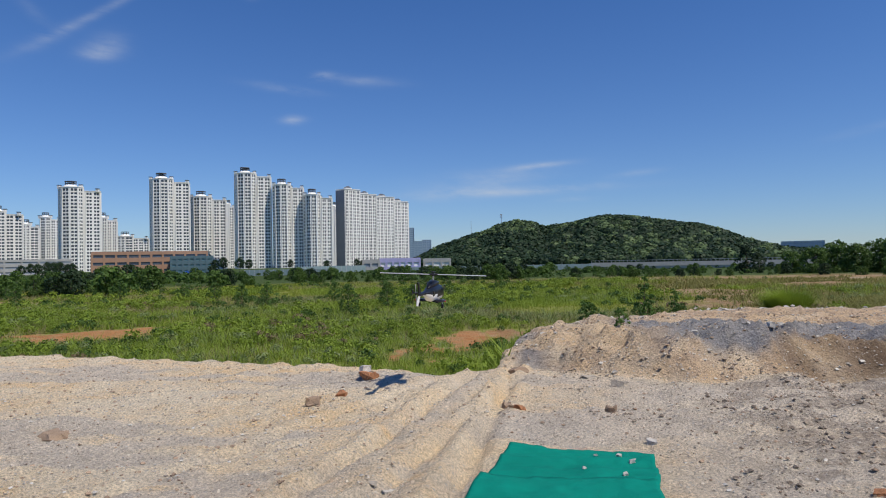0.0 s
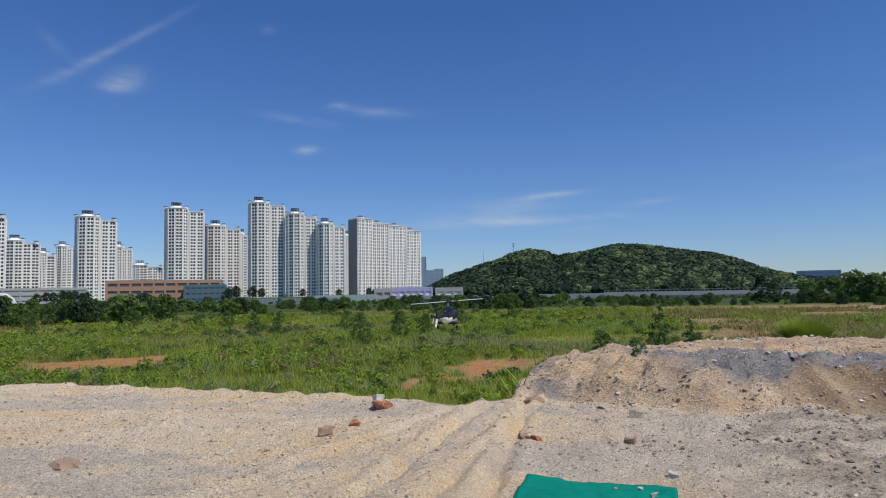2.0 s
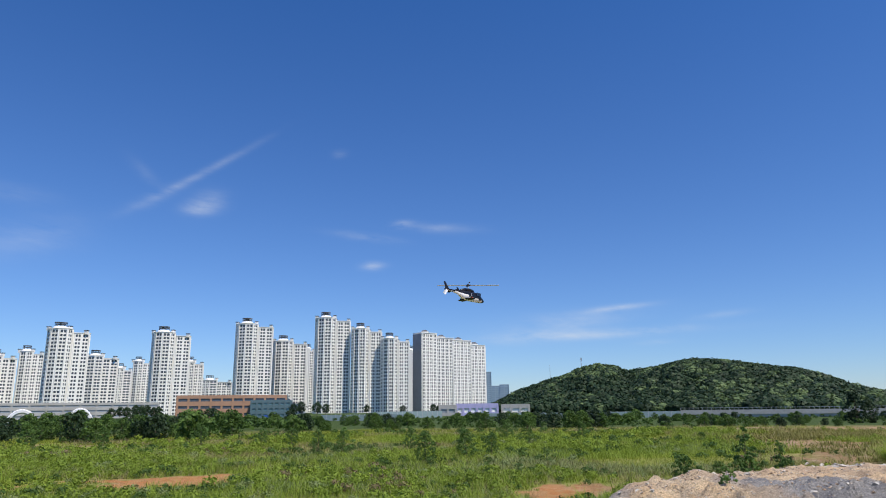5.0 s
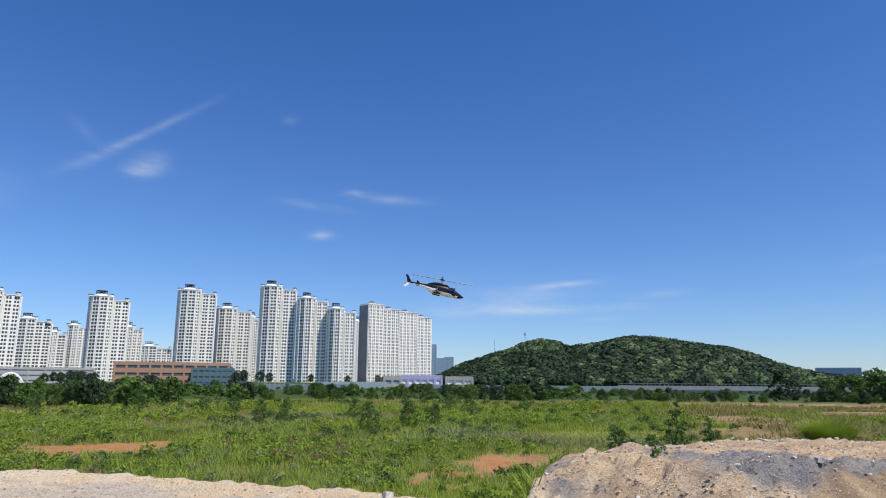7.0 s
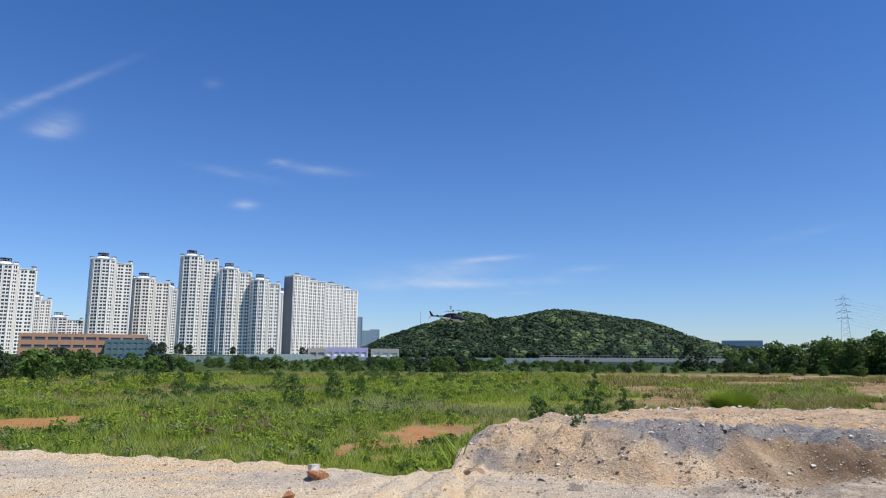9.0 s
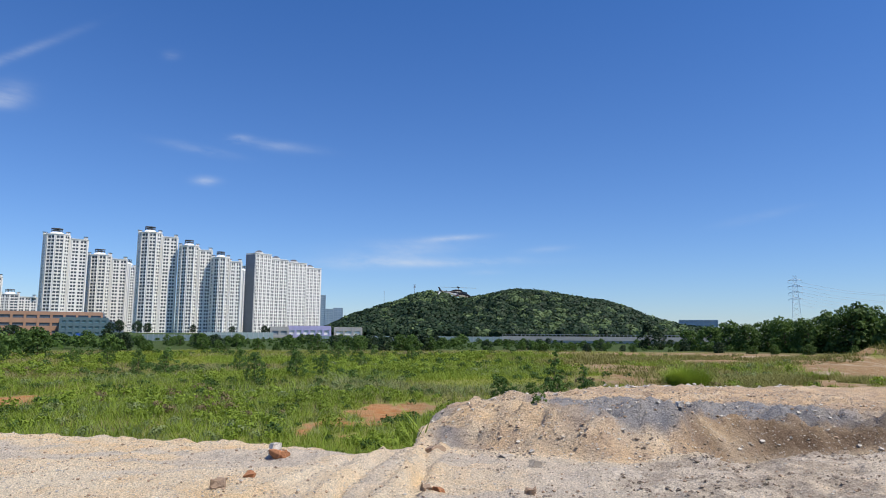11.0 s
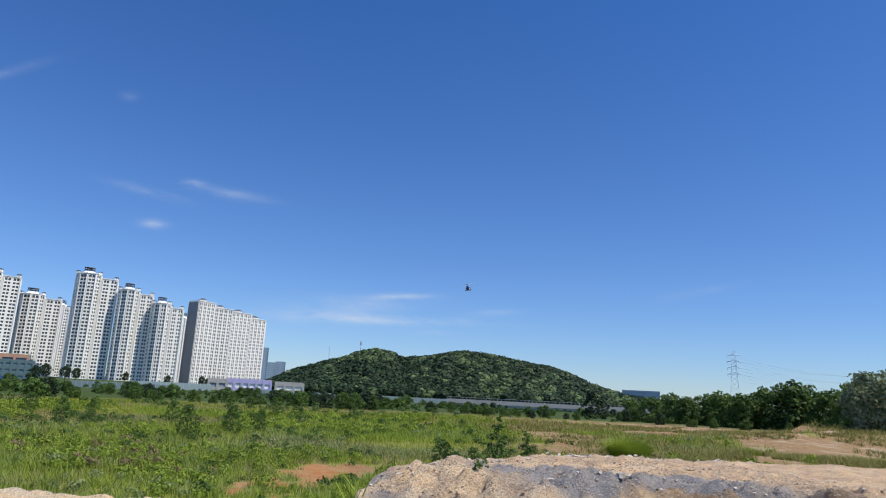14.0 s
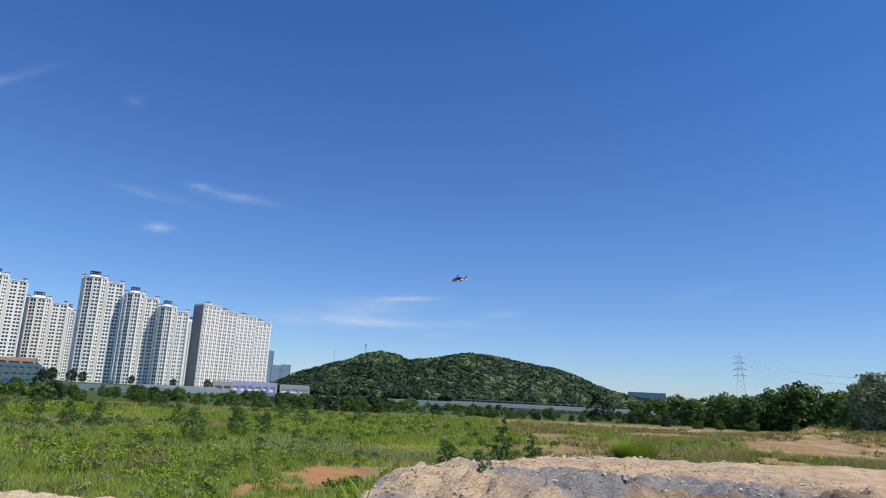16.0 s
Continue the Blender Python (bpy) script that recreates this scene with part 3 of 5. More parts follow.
def two_wing(a0, a1, el_top, d, label):
    """A point block of two wings: a faceted taller wing with its flank turned away from the sun and a flat lower wing."""
    am = a0 + (a1 - a0) * 0.56
    w = math.tan(radians(a1 - a0)) * d
    P = lambda a, back: polar(a, d + back)
    s = (a1 - a0) / 100
    left = [P(a0 + 6 * s, 16), P(a0 - 0 * s, 9), P(a0 + 8 * s, 2), P(a0 + 26 * s, -2), P(a0 + 46 * s, -2.5), P(am + 2 * s, 1), P(am + 2 * s, 16)]
    right = [P(am + 3 * s, 14), P(am + 3 * s, 3.5), P(am + 7 * s, 1.0), P(a1 - 1 * s, 2), P(a1, 5), P(a1 - 2 * s, 16)]
    top = rise(el_top, d)
    return tower([(left, top), (right, top - 2.9)], label)


TALL = "tall white concrete apartment tower with dark window rows"
for a0, a1, e, d in ((-36.97, -34.2, 6.0, 610), (-29.84, -27.04, 6.0, 640), (-23.60, -20.67, 6.85, 640), (-20.6, -17.88, 5.5, 660), (-17.22, -14.33, 7.45, 610), (-14.19, -11.68, 6.55, 600), (-11.68, -9.34, 5.72, 590)):
    two_wing(a0, a1, e, d, TALL)
# the long slab, seen at a slant, in four stepped lengths
steps = ((-8.24, -7.0, 600, 610, 0), (-7.02, -5.6, 611, 620, -3.4), (-5.62, -4.1, 620, 630, -5.0), (-4.12, -2.92, 630, 638, -8.8))
wings = []
for a0, a1, d0, d1, lower in steps:
    p, q = Vector(polar(a0, d0)), Vector(polar(a1, d1))
    back = Vector((-(q - p).y, (q - p).x)).normalized() * 13
    wings.append(([tuple(p + back), tuple(p), tuple(q), tuple(q + back)], rise(6.2, 600) + lower))
slab = tower(wings, "long white apartment slab with stepped roof and dark window rows", crown="slab", pier=1.35, bay=2.5, band=1.05)
p, q = Vector(polar(-8.24, 600)), Vector(polar(-7.0, 610))
along = (q - p).normalized()
back = Vector((-along.y, along.x)) * 13.4
p2 = p - along * 0.5 - back * 0.02 - Vector(slab.location[:2])
# dark panel over the white end, its grey carrying that side's shade
part("end_wall", prism(bmesh.new(), [tuple(p2), tuple(p2 + along * 0.45), tuple(p2 + along * 0.45 + back), tuple(p2 + back)], 0, rise(6.2, 600) + 1.6), END_WALL, slab, "dark grey end wall with side shade in its colour")
# lower blocks behind and between
for a0, a1, e, d in ((-45.5, -43.2, 4.9, 700), (-42.8, -40.6, 5.2, 690), (-40.4, -38.7, 3.95, 720), (-38.5, -37.0, 4.3, 720), (-34.2, -32.1, 4.1, 720), (-32.2, -31.1, 3.2, 820), (-31.0, -29.7, 3.75, 850), (-27.3, -25.95, 3.75, 740), (-25.95, -23.7, 2.35, 860), (-18.0, -17.3, 4.9, 780), (-9.45, -8.8, 4.75, 760)):
    P = lambda a, back: polar(a, d + back)
    m = (a0 + a1) / 2
    tower([([P(a0, 14), P(a0, 4), P(a0 + 0.25 * (a1 - a0), 0), P(m, 0), P(m, 14)], rise(e, d)), ([P(m, 14), P(m, 2), P(a1, 3), P(a1, 15)], rise(e, d) - 2.5)], "white apartment block behind the taller towers", bay=3.4)
for a0, a1, e, d in ((-2.95, -2.45, 2.9, 1500), (-2.5, -1.75, 1.75, 1700), (-1.75, -1.0, 1.85, 1750)):
    P = lambda a, back: polar(a, d + back)
    tower([([P(a0, 20), P(a0, 0), P(a1, 0), P(a1, 20)], rise(e, d))], "distant blue-grey glass tower block", wall=FAR_WALL, glass=FAR_GLASS, storey=4, bay=7, crown="")


# ---- low buildings ----
def low_block(name, a0, a1, d, top, floors, wall, glass, label, category, base=-1.6, slant=0.0, bay=6.0):
    """A low building with continuous window strips, floor by floor."""
    p, q = Vector(polar(a0, d)), Vector(polar(a1, d + slant))
    mid, side = (p + q) / 2, (q - p)
    t = thing(name, mid.x, mid.y, base, label, category)
    t.rotation_euler.z = math.atan2(side.y, side.x)
    w, h = side.length, top - base
    part("window_core", box(bmesh.new(), -w / 2, w / 2, 0, 16, 0, h - 0.2), glass, t, "dark window strips")
    step = h / floors
    for k in range(floors + 1):
        z = k * step
        part("wall_band", box(bmesh.new(), -w / 2 - 0.3, w / 2 + 0.3, -0.35, 16.3, max(0, z - step * 0.32), min(h, z + step * 0.28) + (0.4 if k == floors else 0)), wall, t)
    n = max(2, round(w / bay))
    for k in range(n + 1):
        x = -w / 2 + w * k / n
        part("pier", box(bmesh.new(), x - 0.45, x + 0.45, -0.45, 0.3, 0, h), wall, t)
    return t


hall = low_block("office_building", -27.67, -19.4, 330, rise(1.15, 330), 3, TAN_WALL, WINDOW, "long tan-brown office building with window strips", "office building", bay=5)
for k in range(7):
    part("roof_screen", box(bmesh.new(), 2 + k * 3.2, 4.6 + k * 3.2, 2, 8, 8.9, 10.0), TAN_WALL, hall)
low_block("glass_pavilion", -22.1, -19.0, 318, rise(0.75, 318), 3, TEAL_PANEL, GLASS_GREEN, "low pavilion clad in green tinted glass", "office building", bay=2.5)
low_block("shop_building", -5.4, -2.0, 300, rise(0.28, 300), 1, PURPLE, WHITE_WALL, "low shop building with lilac and white panels", "shop", bay=3.2)
low_block("warehouse", -6.8, -5.45, 296, rise(0.2, 296), 1, CONCRETE, GREY_WALL, "low plain grey concrete warehouse", "warehouse", bay=4)
low_block("utility_building", -1.6, 0.6, 305, rise(0.2, 305), 1, CONCRETE, WHITE_WALL, "small pale concrete utility building", "utility building", bay=4)
low_block("station_building", -45, -29.0, 420, rise(0.65, 420), 3, CONCRETE, GREY_WALL, "long low pale concrete building with window strips", "public building", bay=8)
low_block("office_slab", 26.85, 29.7, 640, rise(1.0, 640), 5, FAR_WALL, FAR_WALL, "low wide blue glazed office slab far off", "office building", bay=4)


def arch(a0, a1, d, top_el):
    """A white steel arch of square section."""
    x, y = polar((a0 + a1) / 2, d)
    w, h = math.radians(a1 - a0) * d, rise(top_el, d) + 1.6
    t = thing("white_arch", x, y, -1.6, "white steel entrance arch above the shrubs", "arch", "white arches")
    t.rotation_euler.z = -radians((a0 + a1) / 2)
    for depth in (0.0, 2.2):
        bm = bmesh.new()
        pts = [(-math.cos(math.pi * k / 18) * w / 2, math.sin(math.pi * k / 18) * h) for k in range(19)]
        for (xa, za), (xb, zb) in zip(pts, pts[1:]):
            rod(bm, (xa, depth, za), (xb, depth, zb), 0.42, sides=6)
        part("arch_rib", bm, WHITE_STEEL, t)
    bm = bmesh.new()
    for k in range(3, 16, 2):
        rod(bm, (pts[k][0], 0, pts[k][1]), (pts[k][0], 2.2, pts[k][1]), 0.12, sides=5)
    part("cross_tie", bm, WHITE_STEEL, t)


arch(-38.9, -36.99, 150, 0.15)
arch(-35.13, -33.45, 150, 0.2)


# ---- the road behind the field: screens and parapet ----
def screen_run(a0, d0, a1, d1, z0, z1, n, mat, label, name):
    p, q = Vector(polar(a0, d0)), Vector(polar(a1, d1))
    side = q - p
    t = tagged(new(name), label, "roadside screen", kind="structure")
    t.location = (p.x, p.y, z0)
    t.rotation_euler.z = math.atan2(side.y, side.x)
    w = side.length / n
    me = mp = None
    for k in range(n):
        if me is None:
            ob = part("panel", box(bmesh.new(), 0.06, w - 0.06, -0.06, 0.06, 0, z1 - z0, 0.02), mat, t)
            me = ob.data
            op = part("post", box(bmesh.new(), -0.09, 0.09, -0.14, 0.14, 0, z1 - z0 + 0.12), STEEL, t)
            mp = op.data
        else:
            ob, op = new("panel", me), new("post", mp)
            ob.parent = op.parent = t
        ob.location.x = op.location.x = k * w
    return t


screen_run(-16.5, 205, -9.5, 200, -1.6, 0.1, 18, SCREEN, "row of grey-green translucent noise screens", "screen_wall")
screen_run(-12.5, 222, -6.6, 232, -1.4, 0.75, 14, SCREEN, "row of grey-green translucent noise screens", "screen_wall")
screen_run(-3.0, 200, 13.5, 205, -1.6, 0.05, 28, SCREEN, "row of grey-green translucent noise screens", "screen_wall")
bm = bmesh.new()
p, q = Vector(polar(12.5, 190)), Vector(polar(31, 200))
L = (q - p).length
box(bm, 0, L, 0, 9, 0.2, 1.0), box(bm, 0, L, -0.2, 0.2, 0.9, 2.0)
bridge = tagged(new("road"), "raised concrete road with a parapet", "road", kind="structure")
bridge.location, bridge.rotation_euler.z = (p.x, p.y, -1.6), math.atan2((q - p).y, (q - p).x)
part("deck", bm, CONCRETE, bridge)
for k in range(14):
    part("pier", box(bmesh.new(), L * (k + 0.5) / 14 - 0.5, L * (k + 0.5) / 14 + 0.5, 1, 8, -0.5, 0.3), CONCRETE, bridge)
bm = bmesh.new()
for k in range(60):
    rod(bm, (L * k / 59, 0, 1.95), (L * k / 59, 0, 2.55), 0.05, sides=4)
box(bm, 0, L, -0.05, 0.05, 2.5, 2.58)
part("guard_rail", bm, STEEL, bridge)


# ---- power pylon ----
def pylon(az_deg, d, top_el, wires_to):
    x, y = polar(az_deg, d)
    h = rise(top_el, d) + 1.6
    t = thing("power_pylon", x, y, -1.6, "grey lattice steel power pylon with cross arms", "pylon")
    t.rotation_euler.z = -radians(az_deg)
    bm = bmesh.new()
    w0, w1, n = h * 0.085, h * 0.02, 12
    corner = lambda k, sx, sy: (sx * (w0 + (w1 - w0) * k / n), sy * (w0 + (w1 - w0) * k / n), h * k / n)
    for k in range(n):
        for sx, sy, tx, ty in ((-1, -1, 1, -1), (1, -1, 1, 1), (1, 1, -1, 1), (-1, 1, -1, -1)):
            rod(bm, corner(k, sx, sy), corner(k + 1, sx, sy), 0.1, sides=4)
            rod(bm, corner(k, sx, sy), corner(k + 1, tx, ty), 0.05, sides=4)
            rod(bm, corner(k, tx, ty), corner(k + 1, sx, sy), 0.05, sides=4)
    part("lattice_mast", bm, PYLON_STEEL, t)
    for z in (0.62, 0.72, 0.82, 0.92):
        bm = bmesh.new()
        for s in (-1, 1):
            rod(bm, (0, 0, h * z + 1.2), (s * h * 0.1, 0, h * z), 0.12, sides=4), rod(bm, (0, 0, h * z), (s * h * 0.1, 0, h * z), 0.12, sides=4)
            rod(bm, (s * h * 0.1, 0, h * z), (s * h * 0.1, 0, h * z - 1.6), 0.08, sides=4)
        part("cross_arm", bm, PYLON_STEEL, t)
    end = Vector((*polar(*wires_to[:2]), 0)) - Vector((x, y, 0))
    end.rotate(Euler((0, 0, radians(az_deg))))
    for z in (0.62, 0.72, 0.82, 0.92):
        for s in (-1, 1):
            bm, last = bmesh.new(), None
            for k in range(15):
                f = k / 14
                pt = (s * h * 0.1 + end.x * f, end.y * f, h * z - 1.6 + (wires_to[2]) * f - 14 * 4 * f * (1 - f))
                if last:
                    rod(bm, last, pt, 0.055, sides=4)
                last = pt
            part("cable", bm, PYLON_STEEL, t)


pylon(35.25, 520, 4.4, (56, 420, 2))

# ---- the wooded hill ----
RIDGE = ((-6, -0.3), (-2.6, 0.1), (-1.5, 0.55), (-0.3, 1.15), (1.6, 1.85), (3.5, 2.35), (4.9, 2.95), (6.3, 3.3), (7.6, 3.1), (8.5, 2.65), (10.8, 2.85), (12.5, 3.25), (13.8, 3.46), (16.3, 3.22), (18.8, 2.8), (20.5, 2.55), (22.4, 2.1), (24.0, 1.4), (25.4, 0.9), (27.3, 0.45), (30, 0.2), (36, 0.1), (50, 0.1))


def hill_height(a, r):
    ridge = 1.6 + 560 * np.tan(np.radians(curve(RIDGE, a))) - 3.5
    s = smooth((r - 395) / 165) * (1 - 0.6 * smooth((r - 560) / 160))
    gully = 1 + 0.5 * fbm(a * 0.35, r * 0.012, 91, 3) * np.sin(np.pi * np.clip((r - 395) / 165, 0, 1))
    return -1.8 + (ridge + 1.8) * s * gully


ha, hr = np.linspace(-6, 50, 140), np.linspace(385, 720, 50)
HA, HR = np.meshgrid(ha, hr)
HZ = hill_height(HA, HR)
HX, HY = HR * np.sin(np.radians(HA)), HR * np.cos(np.radians(HA))
hi = np.arange(HA.size).reshape(HA.shape)
hq = np.stack([hi[:-1, :-1], hi[1:, :-1], hi[1:, 1:], hi[:-1, 1:]], -1).reshape(-1, 4)
hill = raw("hill", np.stack([HX, HY, HZ], -1).reshape(-1, 3).tolist(), hq[:, ::-1].tolist(), material("woodland_floor", (0.045, 0.07, 0.025), 0.95, 0.2, 0.05), None, "low wooded hill rising behind the field", "hill", "structure")


def leaf_cloud(centres, radii, per, size, rng, flat=0.75, tilt=0.42):
    """Small tilted leaf clumps spread over the shells of many crowns: vertices and faces."""
    n = len(centres)
    c = np.repeat(np.asarray(centres, float), per, 0)
    r = np.repeat(np.asarray(radii, float), per)[:, None]
    way = rng.randn(n * per, 3)
    way /= np.linalg.norm(way, axis=1)[:, None]
    way[:, 2] = np.where(way[:, 2] < -0.35, -way[:, 2], way[:, 2])
    mid = c + way * r * (0.55 + 0.5 * rng.rand(n * per, 1)) * np.array([1, 1, flat])
    up = way + tilt * rng.randn(n * per, 3)
    up /= np.linalg.norm(up, axis=1)[:, None]
    a = np.cross(up, rng.randn(n * per, 3))
    a /= np.linalg.norm(a, axis=1)[:, None]
    b = np.cross(up, a)
    s = (r * size * (0.6 + 0.8 * rng.rand(n * per, 1)))
    q = np.stack([mid - a * s - b * s * 0.4, mid + a * s * 0.3 - b * s, mid + a * s + b * s * 0.35, mid - a * s * 0.35 + b * s], 1)
    return q.reshape(-1, 3), np.arange(n * per * 4).reshape(-1, 4)


rng = np.random.RandomState(5)
spots, radii = [], []
while len(spots) < 5200:
    a, r = rng.uniform(-4, 30), 395 + 185 * rng.rand() ** 0.8
    top = curve(RIDGE, np.array([a]))[0]
    if rng.rand() > 0.25 + top / 3.0:
        continue
    z = hill_height(np.array([a]), np.array([r]))[0]
    size = rng.uniform(2.2, 4.8)
    spots.append((*polar(a, r), z + size * 0.45)), radii.append(size)
spots, radii = np.array(spots), np.array(radii)
azs = np.degrees(np.arctan2(spots[:, 0], spots[:, 1]))
pale = (lattice(azs * 2.2, spots[:, 2] * 0.3, 101) + 0.45 * rng.rand(len(spots)) > 1.10 - 0.16 * smooth((azs - 9) / 8)) | ((spots[:, 2] > 21) & (np.abs(azs - 5.0) < 2.2) & (rng.rand(len(spots)) > 0.3))
for mask, mat, name, label in ((~pale, WOODS, "hill_woods", "dense dark green woodland on the hill"), (pale, WOODS_PALE, "flowering_woods", "paler blossoming trees among the woodland")):
    v, fcs = leaf_cloud(spots[mask], radii[mask], 70, 0.19, rng, 0.75, 0.22)
    raw(name, v, fcs, mat, None, label, "woods", "stuff")
for a, hgt in ((2.47, 17), (5.05, 13), (10.85, 6)):
    x, y = polar(a, 566)
    z = hill_height(np.array([a]), np.array([566.0]))[0]
    t = thing("radio_mast", x, y, z, "thin steel radio mast on the hill top", "mast", "hill masts")
    bm = bmesh.new()
    rod(bm, (0, 0, -1), (0, 0, hgt), 0.35 if hgt != 17 else 0.2, 0.12, 6)
    part("pole", bm, STEEL, t)
    if hgt < 17:
        bm = bmesh.new()
        for k in range(3):
            box(bm, -0.8, 0.8, -0.5, 0.5, hgt - 2.6 + k * 1.1, hgt - 2.0 + k * 1.1)
        part("antenna_head", bm, GREY_WALL, t)

# a blue direction sign beside the road
x, y = polar(-20.6, 205)
sign = thing("road_sign", x, y, -1.6, "blue road sign board on two grey posts", "road sign")
sign.rotation_euler.z = radians(20.6)
part("board", box(bmesh.new(), -1.6, 1.6, -0.06, 0.06, 0.2, 1.9, 0.03), material("blue_sign", (0.03, 0.10, 0.42), 0.4, 0.05, 1), sign)
for sx in (-1.2, 1.2):
    part("post", rod(bmesh.new(), (sx, 0.1, 0), (sx, 0.1, 1.8), 0.07), STEEL, sign)


# ---- trees and shrubs ----
def make_tree(name, height_m, spread, seed, leaf, label, category, clumps=26, per=60, trunk=0.07, low=0.25, size=0.17, slim=1.0, airy=1.0):
    """A tapered trunk with limbs and a crown of many small leaf clumps; built at the origin."""
    rg = np.random.RandomState(seed)
    t = thing(name, 0, 0, 0, label, category)
    bm = bmesh.new()
    bend = rg.uniform(-0.08, 0.08, 2) * height_m
    top = Vector((bend[0], bend[1], height_m * 0.8))
    rod(bm, (0, 0, -0.15), top * 0.5, trunk, trunk * 0.7, 7), rod(bm, top * 0.5, top, trunk * 0.7, trunk * 0.25, 6)
    cs, rs = [], []
    for k in range(clumps):
        f = low + (1 - low) * (k + rg.rand()) / clumps
        reach = spread * math.sin(math.pi * min(1, (f - low) / (1 - low) * 0.8 + 0.14)) ** slim * (0.35 + 0.65 * rg.rand())
        ang = k * 2.4 + rg.rand()
        c = Vector((math.cos(ang) * reach + top.x * f, math.sin(ang) * reach + top.y * f, height_m * (f - 0.06)))
        cs.append(tuple(c)), rs.append(spread * airy * rg.uniform(0.22, 0.42))
        if k % 2 == 0:
            rod(bm, Vector((top.x * f * 0.7, top.y * f * 0.7, max(0.05, height_m * (f - 0.22)))), c, trunk * 0.35, trunk * 0.1, 5)
    part("trunk", bm, BARK, t, "brown trunk with thin limbs")
    v, fcs = leaf_cloud(cs, rs, per, size, rg, 0.85)
    raw("crown", v, fcs, leaf, t)
    return t


def plant(proto, spots, group, turn_seed=1):
    """Copies of the tree proto at spots (x, y, scale)."""
    rg, first = np.random.RandomState(turn_seed), True
    proto["group"] = group
    for x, y, s in spots:
        m = Matrix.Translation((x, y, zat(x, y) - 0.02)) @ Matrix.Rotation(rg.uniform(0, 6.28), 4, "Z")
        if first:
            proto.matrix_basis = m
            proto.scale = (s, s, s)
            first = False
        else:
            o = copy_thing(proto, m)
            o.scale = (s, s, s)


rg = np.random.RandomState(9)
SHRUB = "bushy green young tree at the field's far edge"
bands = [[], [], [], []]
for k in range(280):
    a = rg.uniform(-46, 40)
    left = smooth(np.array([(-14 - a) / 10]))[0]
    d0 = 84 * left + 104 * (1 - left)
    d = d0 + rg.rand() ** 1.2 * (95 if left > 0.5 else 85)
    x, y = polar(a, d)
    high = rg.uniform(1.3, 2.7) * (0.62 if a > 10 else 0.9 if a > -17 and d > 125 else 1) + 1.1 * left * rg.rand()
    bands[k % 4].append((x, y, high / 3.0))
protos = [make_tree("shrub_tree", 3.0, 1.5 + 0.3 * k, 20 + k, LEAF_DARK if k == 2 else LEAF, SHRUB, "tree", low=0.02, trunk=0.06, per=64, size=0.17) for k in range(4)]
for k in range(4):
    plant(protos[k], bands[k], "trees at the field's edge", k)
# the undergrowth behind them
fa, fd = np.radians(rg.uniform(-46, 42, 700)), rg.uniform(105, 215, 700)
fx, fy, fr = fd * np.sin(fa), fd * np.cos(fa), rg.uniform(0.7, 1.25, 700) * np.where(fa > -0.29, 0.5, 1.0)
v, fcs = leaf_cloud(np.stack([fx, fy, height(fx, fy) + fr * 0.7], 1), fr, 60, 0.2, rg, 0.9)
raw("far_shrubs", v, fcs, LEAF, None, "dense green undergrowth beyond the field", "shrubs", kind="stuff")
# the taller trees at the right
RIGHT = ((27.6, 128, 4.4), (29.0, 124, 5.0), (30.4, 130, 6.2), (31.8, 122, 5.2), (33.2, 126, 6.0), (34.4, 121, 6.6), (36.0, 118, 6.2), (37.4, 122, 7.6), (38.6, 117, 7.6), (40.0, 118, 7.4), (41.6, 112, 6.3), (43.2, 104, 7.4), (44.8, 102, 7.8), (46.4, 100, 7.6), (48, 100, 7), (35.2, 135, 6), (39.4, 134, 7), (42.3, 126, 6.5), (45.6, 120, 7))
big = [make_tree("broadleaf_tree", 7.0, 3.6, 40 + k, LEAF, "leafy green tree beyond the worked ground", "tree", clumps=54, per=70, trunk=0.16, low=0.0, size=0.15, slim=0.6) for k in range(3)]
for k in range(3):
    plant(big[k], [(*polar(a, d), h * (0.92 if a > 38 else 0.82) / 7.0) for a, d, h in RIGHT[k::3]], "tall trees at the right edge", k)
plant(make_tree("conical_tree", 5.6, 2.1, 51, LEAF_DARK, "dark dense conical tree beside the road", "tree", clumps=40, per=70, low=0.03, trunk=0.14), [(*polar(24.4, 140), 0.95), (*polar(25.3, 143), 0.7)], "dark roadside trees")
blossom = make_tree("blossoming_tree", 7.4, 3.4, 47, BLOSSOM, "tall tree covered in pale whitish blossom", "tree", clumps=46, per=60, trunk=0.16, low=0.1, size=0.14, slim=0.7)
plant(blossom, [(*polar(43.6, 92), 0.9), (*polar(45.6, 90), 0.95)], "blossoming trees")
# umbrella pines before the towers
pines = make_tree("umbrella_pine", 9.0, 3.2, 61, LEAF_DARK, "dark umbrella-shaped pine in front of the towers", "tree", clumps=40, per=60, trunk=0.2, low=0.42, size=0.16)
plant(pines, [(*polar(a, d), s * 0.72) for a, d, s in ((-18.8, 300, 0.9), (-18.1, 305, 1.05), (-16.9, 300, 1.0), (-16.2, 306, 0.9), (-12.9, 320, 0.8), (-9.9, 320, 0.75), (-7.4, 316, 0.8), (-6.9, 322, 0.7), (-30.6, 300, 0.9), (-31.6, 296, 0.8), (-29.8, 305, 0.9), (-28.9, 300, 0.8), (-26.0, 280, 0.6), (-34, 290, 0.7), (-30.2, 250, 0.8), (-31.1, 255, 0.75), (-29.3, 252, 0.7), (-32.2, 258, 0.7))], "pines before the towers")

